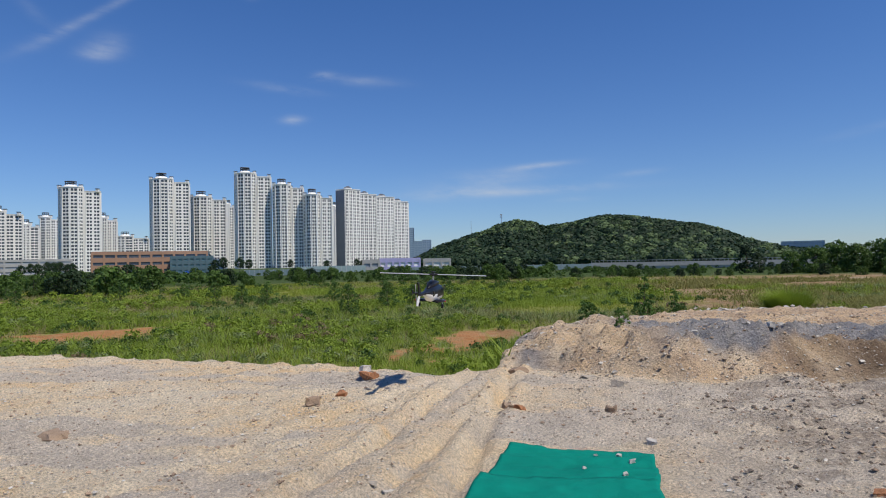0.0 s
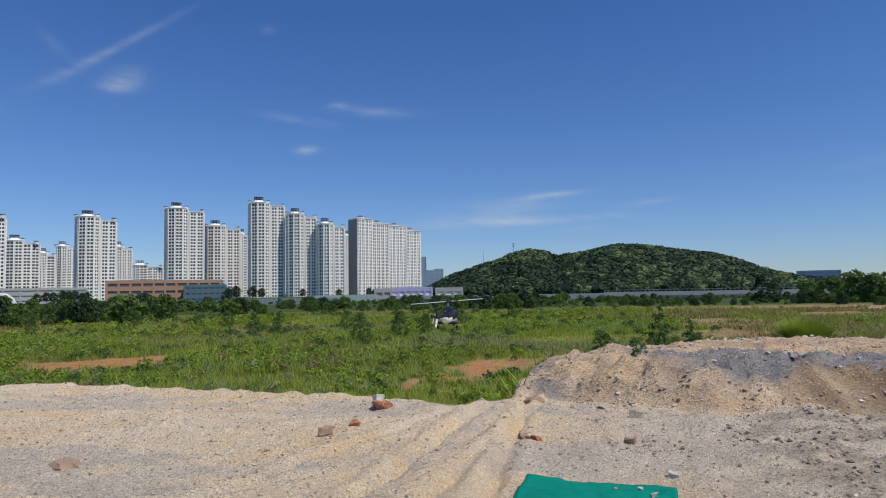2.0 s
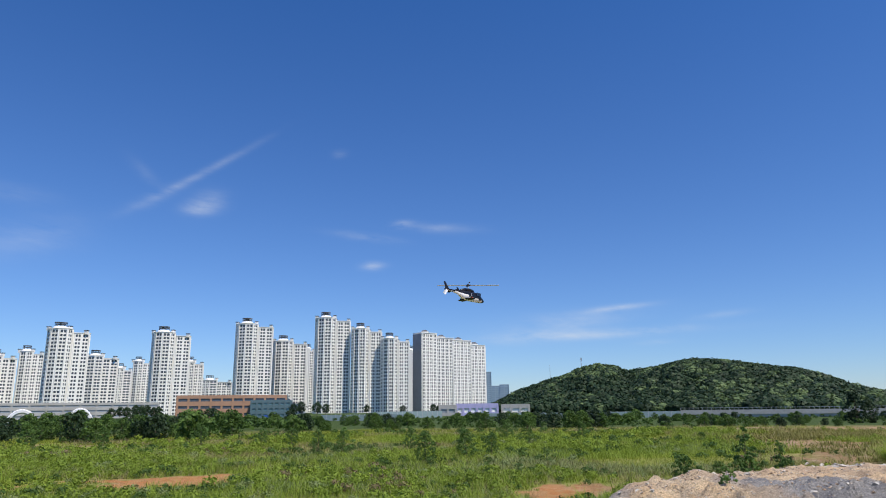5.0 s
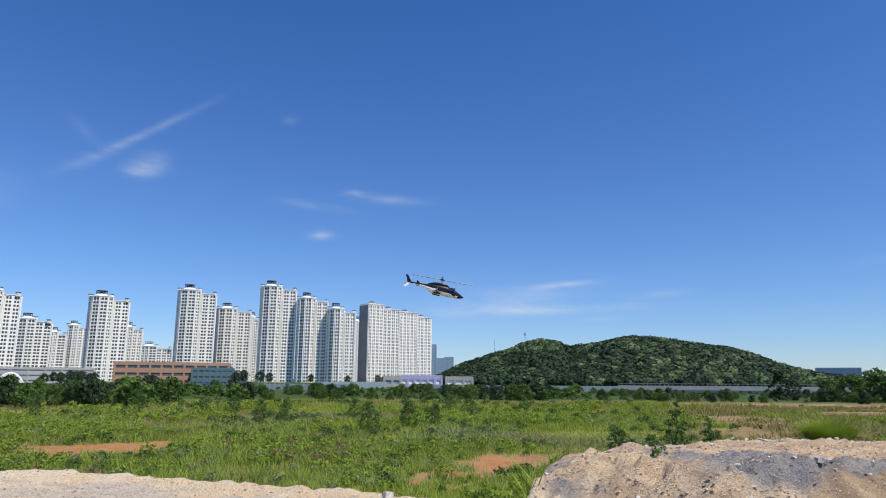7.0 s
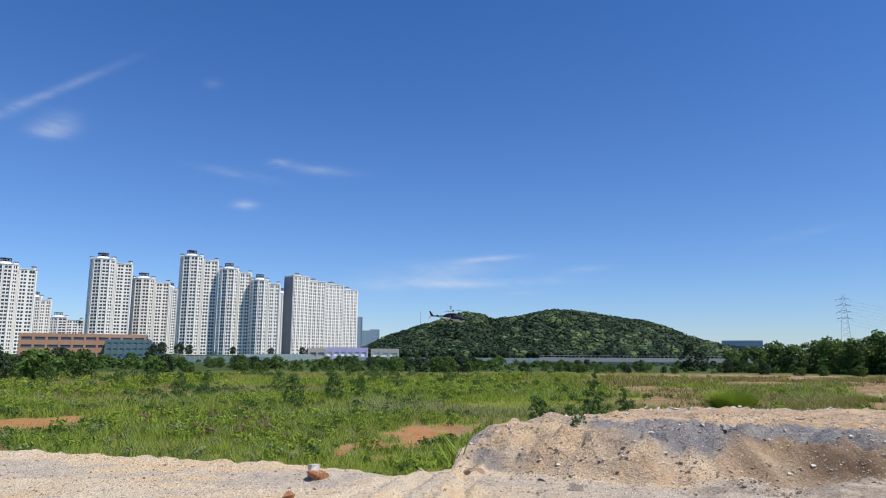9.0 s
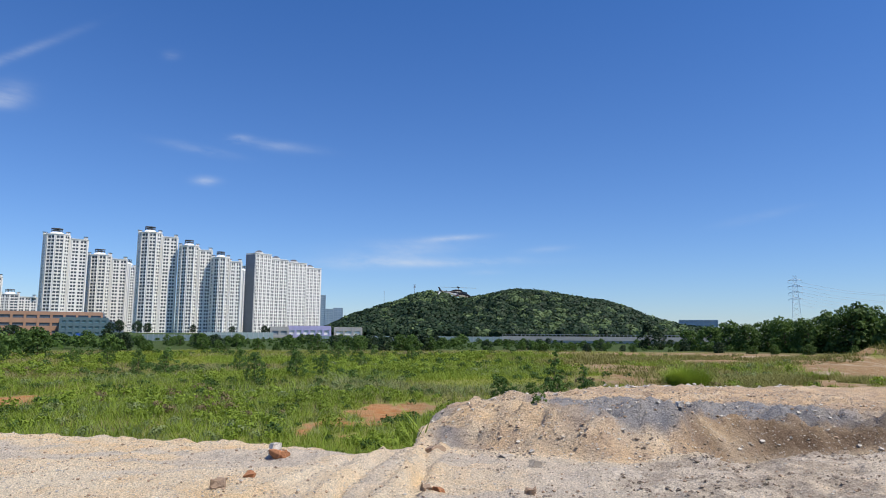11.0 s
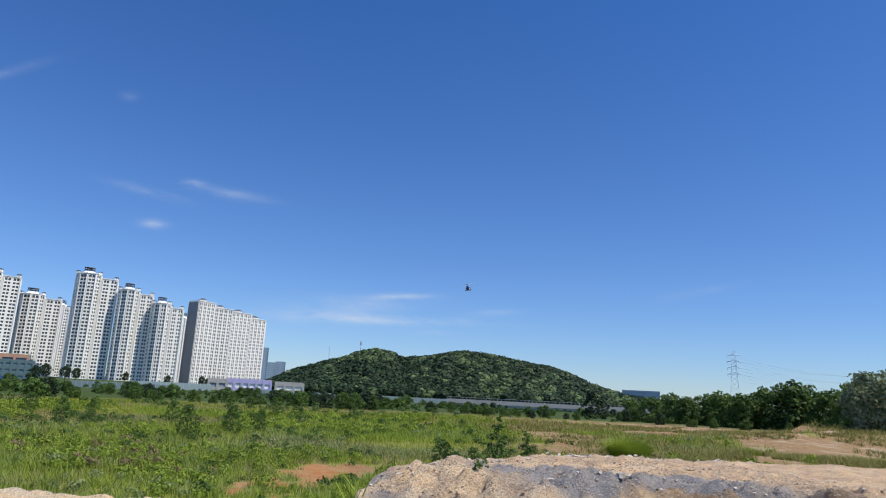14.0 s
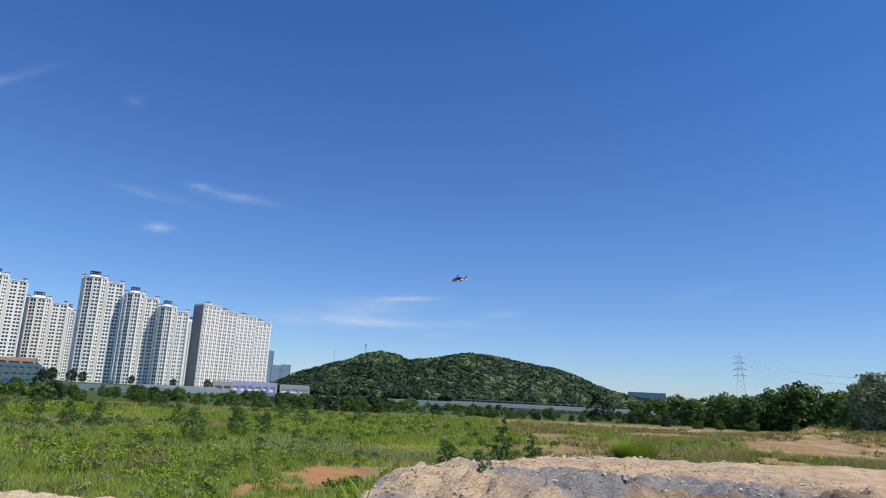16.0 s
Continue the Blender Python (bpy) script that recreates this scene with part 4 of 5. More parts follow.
# saplings that stand out in the field: x, y, height
SAP = "young sapling with mid-green leaves in the weeds"
lots = ((-44.5, 58.2, 3.0), (-36, 56.2, 2.6), (-31.3, 64.8, 2.6), (-15.8, 52.5, 2.2), (-13.1, 49.3, 2.4), (-5.8, 41.1, 2.3), (-3.6, 44, 2.3), (-2.2, 47, 2.0), (-9.0, 55, 2.0), (-20.5, 60, 2.0), (0.5, 60, 1.7), (-1.5, 66, 2.2), (6, 72, 2.0), (-24, 62, 1.9))
for k in range(2):
    plant(make_tree("sapling", 2.2, 0.85, 70 + k, LEAF_SAP, SAP, "sapling", clumps=46, per=50, trunk=0.03, low=0.0, size=0.17, airy=0.75), [(x, y, h / 2.6) for x, y, h in lots[k::2]], "saplings in the field")
bush = make_tree("bush", 0.9, 0.46, 80, LEAF_SAP, "small dark green bush beside the gravel", "bush", clumps=20, per=40, trunk=0.015, low=0.05, size=0.22)
plant(bush, [(6.9, 31.6, 1.4), (7.6, 32.2, 0.8), (9.4, 32.6, 0.95), (10.0, 32.9, 1.1), (11.4, 32.4, 1.0), (8.8, 33.6, 0.8)], "bushes beside the gravel")
lean = make_tree("lanky_sapling", 1.9, 0.34, 81, LEAF_SAP, "thin lanky sapling with sparse leaves", "sapling", clumps=18, per=40, trunk=0.02, low=0.1, size=0.32)
plant(lean, [(10.0, 33.5, 1.28), (11.4, 33.0, 0.88)], "lanky saplings")
tuft = make_tree("weed_tuft", 0.25, 0.16, 82, LEAF_LIGHT, "small green weed tuft on the earth bank", "weed", clumps=10, per=20, trunk=0.005, low=0.02, size=0.3)
plant(tuft, [(2.75, 10.3, 1.0)], "weed tufts")


# ---- grass and weeds ----
def blades(name, spots, tall, wide, per, mat, label, seed):
    """Tufts of bent blades; spots: x, y, scale arrays."""
    rg = np.random.RandomState(seed)
    n = len(spots[0])
    x, y, s = (np.repeat(np.asarray(a, float), per) for a in spots)
    x, y = x + rg.randn(n * per) * 0.10 * s, y + rg.randn(n * per) * 0.10 * s
    z = height(x, y) - 0.02
    ang, leanm = rg.uniform(0, 6.283, n * per), rg.uniform(0.2, 1.5, n * per)
    h, w = tall * s * rg.uniform(0.5, 1.2, n * per), wide * s * rg.uniform(0.7, 1.3, n * per)
    dx, dy = np.cos(ang), np.sin(ang)
    base = np.stack([x, y, z], 1)
    sidev = np.stack([-dy, dx, np.zeros_like(dx)], 1) * w[:, None]
    way = np.stack([dx * leanm, dy * leanm, np.ones_like(dx)], 1) * h[:, None]
    v = np.stack([base - sidev, base + sidev, base + way], 1).reshape(-1, 3)
    f = np.arange(n * per * 3).reshape(-1, 3)
    return raw(name, v, f, mat, None, label, "grass", "stuff")


def field_spots(n, seed, d0, d1, patch, lo, hi, power=0.7):
    rg = np.random.RandomState(seed)
    a = np.radians(rg.uniform(-46, 40, n * 4))
    d = d0 + (d1 - d0) * rg.rand(n * 4) ** power
    x, y = d * np.sin(a), d * np.cos(a)
    keep = (beyond(x, y) > 0.5) & (soil(x, y) < 0.03 + 0.85 * rg.rand(n * 4) ** 3)
    c = lattice(x * patch, y * patch, seed + 7)
    keep &= (c > lo - 0.1 * rg.rand(n * 4)) & (c < hi + 0.1 * rg.rand(n * 4))
    x, y, d = x[keep][:n], y[keep][:n], d[keep][:n]
    return x, y, (0.7 + d / 75) * rg.uniform(0.6, 1.25, len(x))


blades("meadow_grass", field_spots(60000, 201, 10, 105, 0.09, 0.0, 1.0), 0.15, 0.011, 7, GRASS, "bright green meadow grass across the field", 1)
blades("tall_grass", field_spots(20000, 202, 10, 80, 0.10, 0.5, 1.0), 0.32, 0.014, 8, WEED, "taller lush green weeds in patches", 2)
blades("dry_grass", field_spots(11000, 203, 12, 100, 0.12, 0.0, 0.38), 0.26, 0.010, 7, GRASS_DRY, "dry brownish grass patches", 3)
blades("mugwort", field_spots(8000, 204, 14, 60, 0.16, 0.62, 1.0), 0.26, 0.012, 9, WEED_GREY, "grey-green mugwort among the grass", 4)
rg = np.random.RandomState(77)
n = 2600
wx, wy = rg.uniform(-1.5, 3.4, n), rg.uniform(9.6, 18, n)
k = (beyond(wx, wy) > 0.25) & (soil(wx, wy) < 0.3)
blades("lip_weeds", (wx[k], wy[k], rg.uniform(0.6, 1.1, n)[k]), 0.46, 0.02, 7, WEED, "tall weeds growing below the earth edge", 5)
n = 6000
wx, wy = rg.normal(17.2, 0.36, n), rg.normal(33.6, 0.4, n)
blades("reed_clump", (wx, wy, rg.uniform(0.4, 1.25, n) * np.exp(-((wx - 17.2) / 1.0) ** 2)), 1.05, 0.012, 4, WEED, "tall rounded clump of grass beside the gravel", 6)
n = 13000
wx2 = rg.uniform(12, 40, n)
wy2 = 34.0 + rg.normal(0, 1.5, n) + 0.05 * (wx2 - 12) + 2 * np.sin(wx2 * 0.3)
k = lattice(wx2 * 0.3, wy2 * 0.4, 333) > 0.35
blades("straw_weeds", (wx2[k], wy2[k], rg.uniform(0.6, 1.3, n)[k]), 0.36, 0.020, 6, GRASS_STRAW, "straw-coloured weeds bordering the worked ground", 7)
n = 9000
wx3, wy3 = rg.uniform(14, 60, n), rg.uniform(38, 78, n)
k = lattice(wx3 * 0.14, wy3 * 0.3, 335) > 0.48
blades("verge_weeds", (wx3[k], wy3[k], rg.uniform(0.7, 1.5, n)[k]), 0.32, 0.03, 7, GRASS_STRAW, "patches of dull green weeds on the bare ground", 8)


def weed_clumps(name, n, seed, d0, d1, lo, r0, r1, per, mat, label, patch=0.13):
    """Broad-leaved plants in drifts, joined."""
    x, y, _ = field_spots(n, seed, d0, d1, patch, lo, 1.0, 0.8)
    rgw = np.random.RandomState(seed)
    r = rgw.uniform(r0, r1, len(x)) * (0.7 + np.hypot(x, y) / 70)
    v, f = leaf_cloud(np.stack([x, y, height(x, y) + r * 0.55], 1), r, per, 0.13, rgw, 0.8)
    return raw(name, v, f, mat, None, label, "weeds", "stuff")


weed_clumps("bright_weeds", 1500, 601, 12, 85, 0.45, 0.14, 0.34, 80, WEED, "clumps of bright green broad-leaved weeds")
weed_clumps("dark_weeds", 700, 602, 12, 95, 0.5, 0.12, 0.32, 80, LEAF, "clumps of dark green broad-leaved weeds")
weed_clumps("pale_weeds", 240, 603, 14, 60, 0.62, 0.14, 0.28, 80, WEED_GREY, "clumps of pale grey-green weeds", 0.2)
weed_clumps("russet_weeds", 260, 604, 18, 60, 0.74, 0.16, 0.3, 80, WEED_BROWN, "clumps of russet-brown dying weeds", 0.15)


# ---- on the near ground: mat, stones ----
MAT_GREEN = material("green_woven_mat", (0.002, 0.235, 0.170), 0.85, 0.12, 5, bump=0.5, bump_scale=240, spec=0.1, second=(0.002, 0.20, 0.145))


def mat_sheet(corners, lift, seed, label):
    """A limp woven mat lying over the ground: far left, far right, near right, near left."""
    n, m, thick = 44, 44, 0.006
    a, b, c, d = (np.array(p, float) for p in corners)
    u, v = np.meshgrid(np.linspace(0, 1, n), np.linspace(0, 1, m))
    p = (a[None, None] * (1 - u)[..., None] + b[None, None] * u[..., None]) * (1 - v)[..., None] + (d[None, None] * (1 - u)[..., None] + c[None, None] * u[..., None]) * v[..., None]
    wob = 0.03 * fbm(u * 4, v * 4, seed, 3)
    x, y = p[..., 0] + wob, p[..., 1] + 0.04 * fbm(u * 5 + 9, v * 2, seed + 1, 3)
    z = 0.6 * height(x, y) + lift + 0.03 + 0.012 * np.sin(v * 21 + 3 * u + 5 * fbm(u * 2, v * 2, seed + 2, 2)) * np.exp(-((v - 0.35) / 0.35) ** 2) + 0.02 * fbm(u * 3, v * 5, seed + 3, 3)
    top = np.stack([x, y, z], -1).reshape(-1, 3)
    low = top - np.array([0, 0, thick])
    idx = np.arange(n * m).reshape(m, n)
    q = np.stack([idx[:-1, :-1], idx[1:, :-1], idx[1:, 1:], idx[:-1, 1:]], -1).reshape(-1, 4)
    faces = q.tolist() + (q[:, ::-1] + n * m).tolist()
    rim = list(idx[0]) + list(idx[1:, -1]) + list(idx[-1, -2::-1]) + list(idx[-2:0:-1, 0])
    for i, j in zip(rim, rim[1:] + rim[:1]):
        faces.append([int(i), int(j), int(j) + n * m, int(i) + n * m])
    ob = raw("landing_mat", np.concatenate([top, low]).tolist(), faces, MAT_GREEN, None, label, "mat")
    ob["group"] = "landing mats"
    ob.data.polygons.foreach_set("use_smooth", [True] * len(ob.data.polygons))


mat_sheet(((0.55, 5.76), (1.67, 5.43), (1.47, 4.62), (0.22, 4.70)), 0.0, 301, "bright green woven landing mat lying on the gravel")
mat_sheet(((0.25, 4.92), (1.48, 4.72), (1.10, 2.9), (-0.35, 3.0)), 0.012, 311, "bright green woven landing mat overlapping another mat")


def stone_mesh(seed, flat=0.65):
    """An angular broken stone of about unit size, its edges chipped."""
    bm, rg = bmesh.new(), np.random.RandomState(seed)
    bmesh.ops.create_cube(bm, size=0.86)
    bmesh.ops.subdivide_edges(bm, edges=bm.edges, cuts=1)
    for v in bm.verts:
        v.co += Vector(rg.uniform(-0.19, 0.19, 3)) - v.co * 0.22 * max(0, v.co.length - 0.5)
        v.co.z *= flat
    bmesh.ops.bevel(bm, geom=list(bm.edges), offset=0.035, segments=1, affect="EDGES")
    return bm


def stone(x, y, size, mat, label, seed, flat=0.65, long=1.0, sink=0.25):
    me = bpy.data.meshes.new("stone")
    bm = stone_mesh(seed, flat)
    bm.to_mesh(me)
    bm.free()
    me.materials.append(mat)
    ob = tagged(new("stone", me), label, "stone", "stones on the worked ground")
    rg = random.Random(seed)
    ob.location = (x, y, zat(x, y) + size * flat * (0.5 - sink))
    ob.rotation_euler = (rg.uniform(-0.2, 0.2), rg.uniform(-0.2, 0.2), rg.uniform(0, 6.28))
    ob.scale = (size * long, size, size)
    return ob


stone(-1.10, 9.34, 0.17, STONE_WHITE, "grey-white angular stone leaning on broken brick", 401, 0.6, sink=-0.15)
stone(-1.04, 9.20, 0.20, BRICK_M, "broken orange-brown brick lump on pale earth", 402, 0.6, 1.3)
stone(-0.97, 9.12, 0.13, BRICK_M, "broken orange-brown brick lump on pale earth", 403, 0.7)
stone(-1.49, 7.58, 0.15, STONE_BROWN, "dark brown stone on the pale gravel", 404, 0.8)
stone(-1.22, 7.95, 0.12, BRICK_M, "small reddish stone on the pale gravel", 405)
stone(-3.75, 6.45, 0.2, STONE_BROWN, "flat tan-brown stone on the pale gravel", 406, 0.4, 1.3)
stone(1.02, 9.6, 0.22, STONE_BROWN, "flat brown stone at the edge of the earth", 407, 0.45, 1.3)
stone(3.50, 9.38, 0.10, STONE_WHITE, "pale angular stone on the earth bank", 408, 0.8)
stone(1.80, 5.90, 0.09, STONE_WHITE, "cream-coloured stone beside the mat", 409, 0.6)
stone(2.12, 8.3, 0.14, STONE, "grey-brown stone on the gravel", 410, 0.7)
stone(1.95, 9.0, 0.17, STONE, "flat grey stone slab at the bank's foot", 411, 0.3, 1.4)
stone(-0.42, 4.75, 0.075, STONE_WHITE, "small white stone beside the mat", 412, 0.5, 1.3)
stone(-0.52, 4.72, 0.06, STONE, "small grey stone beside the mat", 413, 0.6)
stone(1.72, 7.0, 0.11, STONE_BROWN, "dark brown stone on the pale gravel", 414, 0.8)
stone(0.66, 7.2, 0.1, STONE_BROWN, "dark brown stone on the pale gravel", 415, 0.8)
stone(0.80, 7.25, 0.13, BRICK_M, "small reddish stone on the pale gravel", 416, 0.6)
stone(4.75, 9.75, 0.1, STONE_WHITE, "pale angular stone on the earth bank", 417, 0.7)
stone(2.9, 4.5, 0.1, BRICK_M, "small orange brick fragment on the gravel", 418, 0.6)
for k, (x, y) in enumerate(((1.20, 5.42), (1.38, 5.38), (1.44, 5.22), (1.02, 5.0), (1.30, 4.9))):
    s = stone(x, y, 0.03 + 0.012 * (k % 3), STONE_WHITE, "white gravel chip on the green mat", 420 + k, 0.5)
    s.location.z = 0.6 * zat(x, y) + 0.03 + 0.012


def pebbles(name, n, area, smallest, largest, mat, label, seed, test=None, down=0.35):
    """Loose broken stones scattered over the worked ground, joined."""
    rg = np.random.RandomState(seed)
    x, y = rg.uniform(area[0], area[1], n), area[2] + (area[3] - area[2]) * rg.rand(n) ** 1.15
    keep = beyond(x, y) < down
    keep &= ~((x > -0.2) & (x < 1.75) & (y > 2.5) & (y < 5.9))
    if test is not None:
        keep &= test(x, y, rg)
    x, y = x[keep], y[keep]
    n = len(x)
    s = smallest * (largest / smallest) ** (rg.rand(n) ** 3.2)
    z = height(x, y)
    base = np.array([(1, 0, 0), (-0.9, 0.2, 0), (0.1, 1, 0.1), (0, -0.9, -0.1), (0.1, 0.05, 0.75), (-0.1, 0, -0.7), (0.6, 0.55, 0.45), (-0.5, -0.5, 0.4)], float)
    tri = np.array([(0, 6, 3 + 0), (6, 4, 3), (0, 2, 6), (2, 4, 6), (2, 1, 4), (1, 7, 4), (1, 3, 7), (7, 3, 4), (5, 2, 0), (5, 1, 2), (5, 3, 1), (5, 0, 3), (0, 3, 6)])
    v = base[None] * (1 + 0.45 * (rg.rand(n, 8, 3) - 0.5)) * s[:, None, None] * 0.5 * np.array([1, 1, 0.8])
    ang = rg.uniform(0, 6.283, n)
    ca, sa = np.cos(ang)[:, None], np.sin(ang)[:, None]
    vx, vy = v[..., 0] * ca - v[..., 1] * sa, v[..., 0] * sa + v[..., 1] * ca
    v = np.stack([vx + x[:, None], vy + y[:, None], v[..., 2] + (z + s * 0.12)[:, None]], -1)
    f = (tri[None, :12] + (np.arange(n) * 8)[:, None, None]).reshape(-1, 3)
    ob = raw(name, v.reshape(-1, 3), f, mat, None, label, "gravel", "stuff")
    ob.data.polygons.foreach_set("use_smooth", [False] * len(ob.data.polygons))
    return ob


pebbles("loose_gravel", 42000, (-9, 9, 3.6, 12.5), 0.008, 0.034, STONE, "loose pale gravel and chips on the earth", 501)
pebbles("white_chips", 9000, (-9, 10, 3.6, 16), 0.008, 0.048, STONE_WHITE, "scattered white stone chips", 502)
pebbles("brown_clods", 12000, (-9, 10, 3.6, 13), 0.008, 0.055, STONE_BROWN, "scattered brown clods of earth", 503)
pebbles("bank_rubble", 15000, (0.9, 12, 8.2, 19), 0.010, 0.065, STONE, "coarser rubble on the earth bank", 504, lambda x, y, rg: y > curve(FACE, x))
pebbles("bank_clods", 5000, (0.9, 12, 8.2, 18), 0.012, 0.09, STONE_BROWN, "brown clods on the earth bank", 505, lambda x, y, rg: y > curve(FACE, x))
CLOD = material("dark_damp_earth", (0.25, 0.20, 0.15), 0.95, 0.3, 8, bump=0.6, island=0.35)
pebbles("dark_clods", 9000, (1.5, 8.5, 4.0, 10), 0.010, 0.075, CLOD, "dark crumbled clods on the churned ground", 507, lambda x, y, rg: (y < curve(FACE, x) + 0.6) & (lattice(x * 1.3 + y * 0.4, y * 2.1, 509) > 0.45))
pebbles("bank_stones", 1100, (1.2, 11, 8.4, 17), 0.02, 0.12, STONE_WHITE, "pale broken stones on the earth bank", 508, lambda x, y, rg: y > curve(FACE, x))
pebbles("far_rubble", 1400, (6.4, 14, 19.5, 26), 0.04, 0.2, STONE_WHITE, "white rubble behind the bank", 506, None, 0.8)

# ---- the model helicopter ----
HELI_BLACK = material("glossy_black_paint", (0.010, 0.010, 0.014), 0.35, 0.1, 8, spec=0.3)
HELI_WHITE = material("glossy_white_paint", (0.86, 0.84, 0.80), 0.3, 0.05, 8)
HELI_RED = material("red_marking_paint", (0.55, 0.04, 0.02), 0.4, 0.1, 8)
HELI_GLASS = material("smoked_canopy_glass", (0.02, 0.03, 0.05), 0.06, 0.1, 8, spec=0.8)
ROTOR_M = material("pale_composite_blade", (0.55, 0.55, 0.53), 0.4, 0.08, 10)
ROTOR_DARK = material("carbon_blade", (0.03, 0.03, 0.035), 0.4, 0.1, 10)
RUBBER = material("black_rubber", (0.02, 0.02, 0.02), 0.9, 0.1, 20)


def loft(bm, sections, sides=20, square=2.6):
    """Rings of a rounded cross-section along y: (y, half width, bottom, top)."""
    rings = []
    for y, w, lo, hi in sections:
        c, h = (lo + hi) / 2, (hi - lo) / 2
        ring = []
        for k in range(sides):
            a = 2 * math.pi * k / sides
            ca, sa = math.cos(a), math.sin(a)
            ring.append(bm.verts.new((0.9 * w * math.copysign(abs(ca) ** (2 / square), ca), y, c + h * math.copysign(abs(sa) ** (2 / square), sa))))
        rings.append(ring)
    for r0, r1 in zip(rings, rings[1:]):
        for k in range(sides):
            bm.faces.new((r0[k], r0[(k + 1) % sides], r1[(k + 1) % sides], r1[k]))
    bm.faces.new(rings[0]), bm.faces.new(rings[-1][::-1])
    bmesh.ops.recalc_face_normals(bm, faces=bm.faces)
    for f in bm.faces:
        f.smooth = True
    return bm


def plate(bm, pts, axis_name, thick):
    """A flat slab with the outline pts in the plane across axis_name."""
    def put(p, o):
        return (o, p[0], p[1]) if axis_name == "x" else (p[0], p[1], o)
    a, b = [bm.verts.new(put(p, -thick / 2)) for p in pts], [bm.verts.new(put(p, thick / 2)) for p in pts]
    n = len(pts)
    for i in range(n):
        bm.faces.new((a[i], a[(i + 1) % n], b[(i + 1) % n], b[i]))
    bm.faces.new(b), bm.faces.new(a[::-1])
    bmesh.ops.recalc_face_normals(bm, faces=bm.faces)
    return bm


BODY = [(0.575, 0.006, -0.062, -0.050), (0.545, 0.030, -0.080, -0.030), (0.50, 0.052, -0.094, -0.008), (0.44, 0.072, -0.102, 0.020), (0.38, 0.084, -0.106, 0.058), (0.30, 0.092, -0.108, 0.092), (0.20, 0.097, -0.108, 0.108), (0.08, 0.098, -0.108, 0.110), (-0.04, 0.094, -0.104, 0.106), (-0.14, 0.080, -0.088, 0.098), (-0.22, 0.058, -0.056, 0.086), (-0.30, 0.040, -0.020, 0.074), (-0.42, 0.030, 0.004, 0.066), (-0.56, 0.023, 0.020, 0.064), (-0.66, 0.018, 0.030, 0.066), (-0.70, 0.010, 0.040, 0.064)]


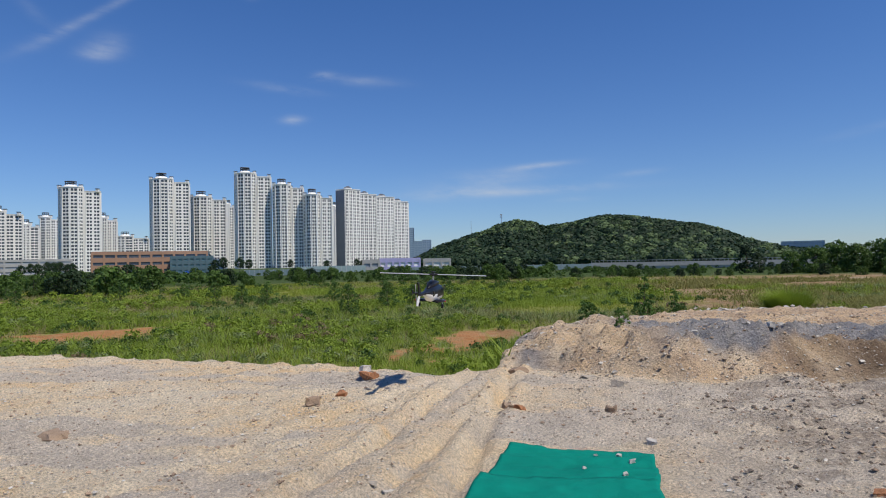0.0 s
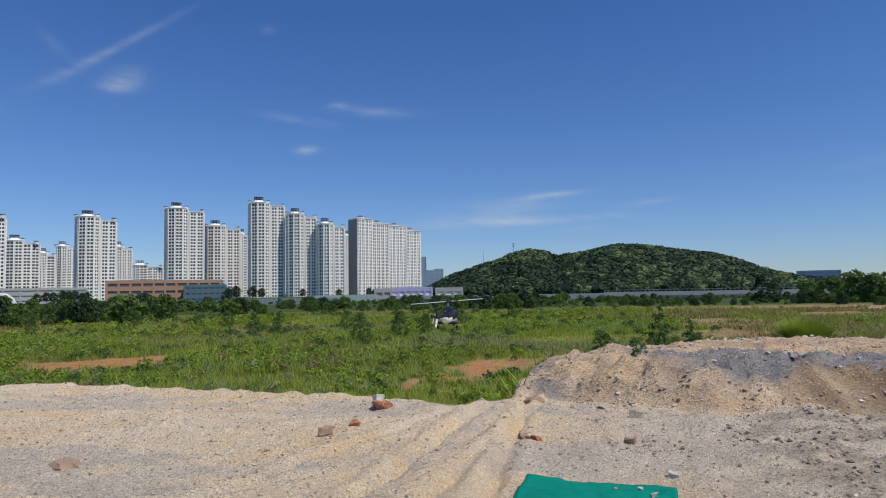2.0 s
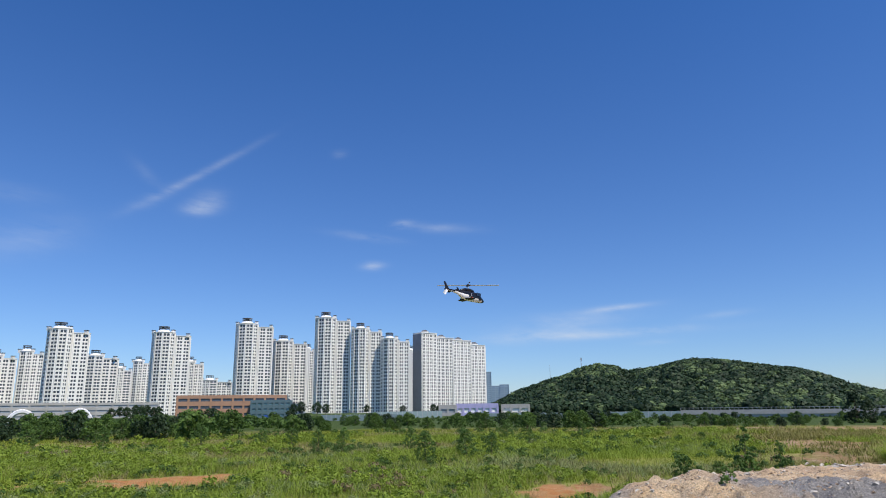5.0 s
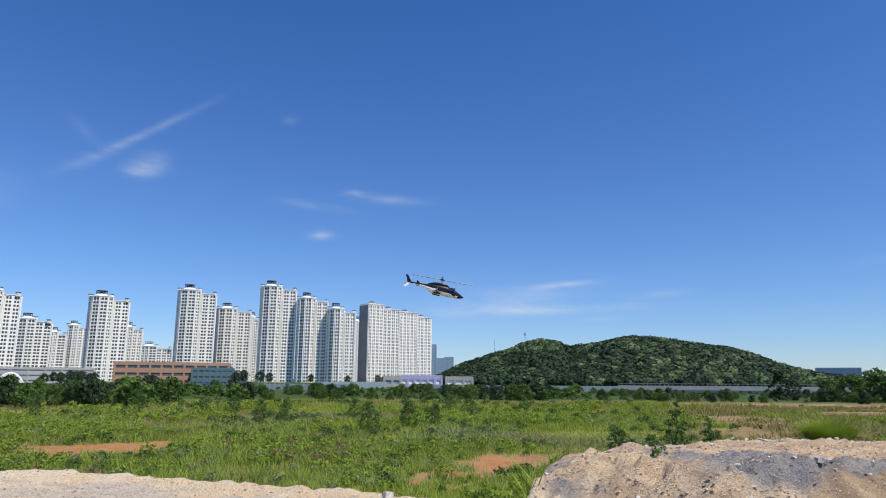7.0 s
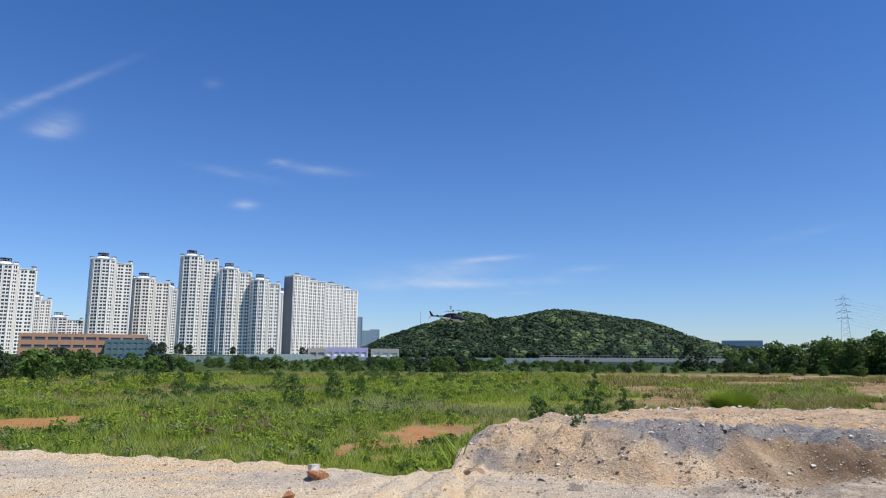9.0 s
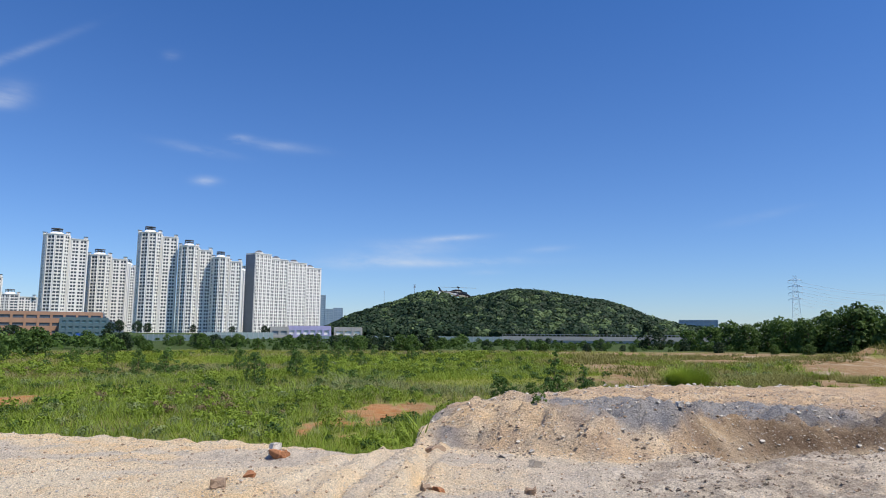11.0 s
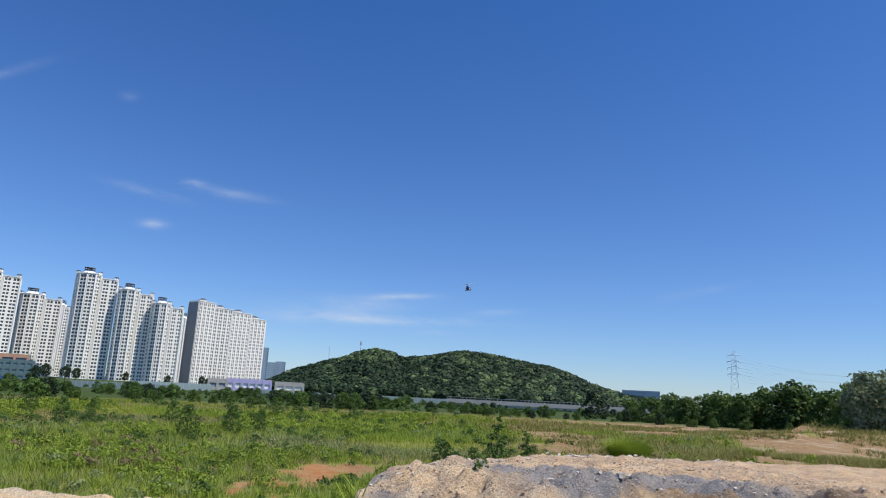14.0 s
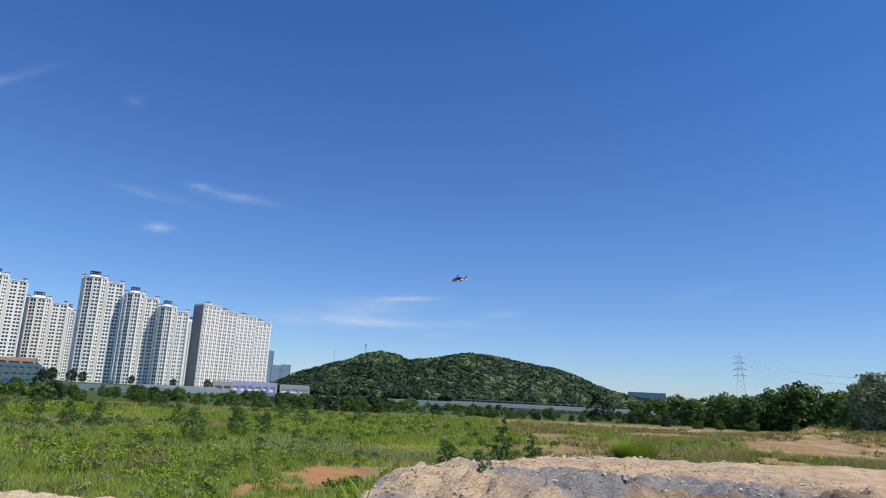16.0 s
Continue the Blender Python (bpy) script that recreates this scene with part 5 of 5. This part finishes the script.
def helicopter():
    t = thing("model_helicopter", 0, 0, 1.2, "black and white radio-controlled model helicopter in flight", "model helicopter")
    gear = []
    bm = loft(bmesh.new(), BODY)
    for f in bm.faces:
        c = f.calc_center_median()
        split = -0.038 + 0.066 * min(1.0, max(0.0, (0.10 - c.y) / 0.36))
        if c.y > 0.33:
            split = -0.07 if c.y < 0.45 else -0.2
        f.material_index = 0 if c.z > split else 1
    part("fuselage", bm, [HELI_BLACK, HELI_WHITE], t, "fuselage, glossy black above and white below")
    part("engine_cowl", loft(bmesh.new(), [(0.24, 0.02, 0.09, 0.105), (0.17, 0.058, 0.09, 0.148), (0.06, 0.064, 0.09, 0.165), (-0.08, 0.056, 0.085, 0.155), (-0.18, 0.036, 0.08, 0.125), (-0.25, 0.012, 0.075, 0.09)], 14), HELI_BLACK, t)
    for s in (-1, 1):
        bm = plate(bmesh.new(), [(s * 0.0965, 0.36), (s * 0.099, 0.36), (s * 0.0995, 0.21), (s * 0.097, 0.21)], "z", 0.07)
        bmesh.ops.translate(bm, vec=(0, 0, 0.05), verts=bm.verts)
        part("side_window", bm, HELI_GLASS, t, "smoked side window")
        bm = loft(bmesh.new(), [(0.06, 0.075, -0.098, -0.090), (0.04, 0.095, -0.104, -0.074), (-0.06, 0.095, -0.104, -0.070), (-0.11, 0.08, -0.098, -0.082)], 12)
        bmesh.ops.translate(bm, vec=(s * 0.10, 0, 0), verts=bm.verts)
        sp = part("sponson", bm, HELI_BLACK, t, "black side sponson")
        part("marker_light", box(bmesh.new(), s * 0.192 - 0.008, s * 0.192 + 0.008, -0.08, -0.05, -0.093, -0.078, 0.003), HELI_RED, sp, "red marking")
        gear.append(part("landing_leg", rod(bmesh.new(), (s * 0.15, -0.03, -0.06), (s * 0.15, -0.03, -0.148), 0.008), STEEL, t, "steel landing leg"))
        part("wheel", rod(bmesh.new(), (s * 0.15 - 0.012, -0.03, -0.15), (s * 0.15 + 0.012, -0.03, -0.15), 0.026, sides=14), RUBBER, gear[-1], "black rubber wheel")
    gear.append(part("landing_leg", rod(bmesh.new(), (0, 0.36, -0.06), (0, 0.36, -0.148), 0.007), STEEL, t, "steel landing leg"))
    part("wheel", rod(bmesh.new(), (-0.011, 0.36, -0.15), (0.011, 0.36, -0.15), 0.023, sides=14), RUBBER, gear[-1], "black rubber wheel")
    part("tail_fin", plate(bmesh.new(), [(-0.60, 0.055), (-0.69, 0.05), (-0.755, 0.195), (-0.71, 0.2)], "x", 0.016), HELI_BLACK, t, "swept black tail fin")
    part("ventral_fin", plate(bmesh.new(), [(-0.62, 0.04), (-0.69, 0.045), (-0.755, -0.075), (-0.715, -0.08)], "x", 0.014), HELI_WHITE, t, "white lower tail fin")
    part("stabiliser", plate(bmesh.new(), [(-0.13, -0.42), (0.13, -0.42), (0.13, -0.48), (-0.13, -0.48)], "z", 0.012), HELI_BLACK, t).location.z = 0.045
    for s in (-1, 1):
        part("end_plate", plate(bmesh.new(), [(-0.41, 0.03), (-0.49, 0.02), (-0.50, 0.085), (-0.46, 0.085)], "x", 0.008), HELI_BLACK, t).location.x = s * 0.132
    part("mast", rod(bmesh.new(), (0, 0.05, 0.15), (0, 0.05, 0.232), 0.011), STEEL, t, "steel rotor mast")
    rotor = part("rotor", rod(box(bmesh.new(), -0.055, 0.055, -0.018, 0.018, -0.01, 0.014, 0.004), (0, 0, -0.02), (0, 0, 0.035), 0.02), RUBBER, t, "black rotor head")
    rotor.location = (0, 0.05, 0.235)
    for s in (-1, 1):
        bm = bmesh.new()
        box(bm, min(s * 0.05, s * 0.68), max(s * 0.05, s * 0.68), -0.026, 0.026, -0.0035, 0.0035, 0.0025)
        part("blade", bm, ROTOR_M, rotor, "pale rotor blade")
        part("flybar", rod(bmesh.new(), (0, 0, 0.02), (0, s * 0.2, 0.02), 0.003, sides=5), STEEL, rotor)
        part("paddle", box(bmesh.new(), -0.018, 0.018, min(s * 0.17, s * 0.23), max(s * 0.17, s * 0.23), 0.017, 0.023, 0.002), RUBBER, rotor)
    tail = part("tail_rotor", rod(bmesh.new(), (-0.012, 0, 0), (0.012, 0, 0), 0.012), RUBBER, t)
    tail.location = (-0.035, -0.68, 0.06)
    for s in (-1, 1):
        part("tail_blade", box(bmesh.new(), -0.002, 0.002, -0.011, 0.011, min(s * 0.012, s * 0.125), max(s * 0.012, s * 0.125)), ROTOR_M, tail, "white tail rotor blade")
    return t, rotor, tail, gear


heli, rotor, tail_rotor, gear = helicopter()

# t, x, y, z, pitch, roll, heading
FLIGHT = [
    (0.0, -0.15, 8.50, 1.20, 3, 4, -11.9),
    (0.5, -0.13, 8.70, 1.54, 2, 5, -11.7),
    (1.0, -0.10, 9.20, 1.55, 1, 2, -13.6),
    (1.5, -0.00, 10.02, 1.21, 3, -1, -12.8),
    (2.0, -0.15, 10.36, 1.18, 3, 0, -12.9),
    (2.5, -0.31, 10.90, 1.36, 2, -3, -11.3),
    (3.0, -0.49, 11.43, 1.84, 1, -6, -12.4),
    (3.5, -0.72, 12.74, 2.66, 1, -5, -14.2),
    (4.0, -1.07, 14.09, 3.79, 3, -8, -16.4),
    (6.5, -1.19, 14.54, 4.06, -14, 0, -76.0),
    (7.0, -0.68, 14.56, 3.56, -11, -3, -83.5),
    (7.5, -0.13, 15.85, 3.42, -8, 0, -85.9),
    (8.0, 0.62, 18.02, 3.34, -8, 0, -88.1),
    (8.5, 1.24, 20.51, 3.14, -7, 0, -89.7),
    (9.0, 1.88, 22.47, 2.78, -2, 0, -91.1),
    (11.5, 4.48, 25.64, 3.29, -3, 0, -74.9),
    (12.0, 5.45, 26.98, 3.94, 2, -4, -82.5),
    (12.5, 5.97, 28.39, 4.88, 2, -8, -81.9),
    (13.0, 6.95, 31.28, 5.91, 1, 4, -109.0),
    (13.5, 7.64, 33.17, 6.63, -4, 10, -165.6),
    (14.0, 8.52, 35.01, 7.27, -8, 12, -198.2),
    (14.5, 9.04, 35.90, 7.75, -11, 10, -212.7),
    (15.0, 9.13, 36.40, 8.06, -13, 5, -228.7),
    (15.5, 8.83, 36.47, 8.05, -13, 3, -233.1),
    (16.0, 8.11, 36.64, 8.12, -12, 2, -233.9),
]
# blade angle, degrees from across the fuselage, at marked times
BLADE = ((0.0, 18), (0.5, 25), (1.0, 40), (1.5, 60), (2.0, 50), (2.5, 80), (3.0, 75), (3.5, 20), (4.0, 40), (6.5, 60), (7.0, 85), (7.5, 75), (8.0, 70), (8.5, 30), (9.0, 20), (11.5, 65), (12.0, 20), (12.5, 10), (13.0, 20), (13.5, 60), (14.0, 40), (14.5, 70), (15.0, 20), (15.5, 60), (16.0, 40))


def spin(per_frame):
    """Angles frame by frame that turn steadily on and meet the marked ones, half a turn counting as none."""
    out, angle, last = [], BLADE[0][1], BLADE[0]
    out.append((0.0, angle))
    for t0, target in BLADE[1:]:
        n = frame(t0) - frame(last[0])
        goal = angle + per_frame * n
        goal += ((target - goal + 90) % 180) - 90
        for k in range(1, n + 1):
            out.append(((frame(last[0]) + k - 1) / FPS, angle + (goal - angle) * k / n))
        angle, last = goal, (t0, target)
    return out


def motions():
    walk(heli, [(t, pose(x, y, z, 0, 0, head) @ pose(0, 0, 0, pitch, roll, 0)) for t, x, y, z, pitch, roll, head in FLIGHT])
    walk(rotor, [(t, pose(0, 0.05, 0.235, 0, 0, a)) for t, a in spin(72)])
    for leg in gear:
        walk(leg, [(0.0, pose(0, 0, 0)), (2.7, pose(0, 0, 0)), (3.5, pose(0, 0, 0.085)), (16.0, pose(0, 0, 0.085))])
    walk(tail_rotor, [(t, pose(-0.035, -0.68, 0.06, a * 1.1, 0, 0)) for t, a in spin(70)])


motions()
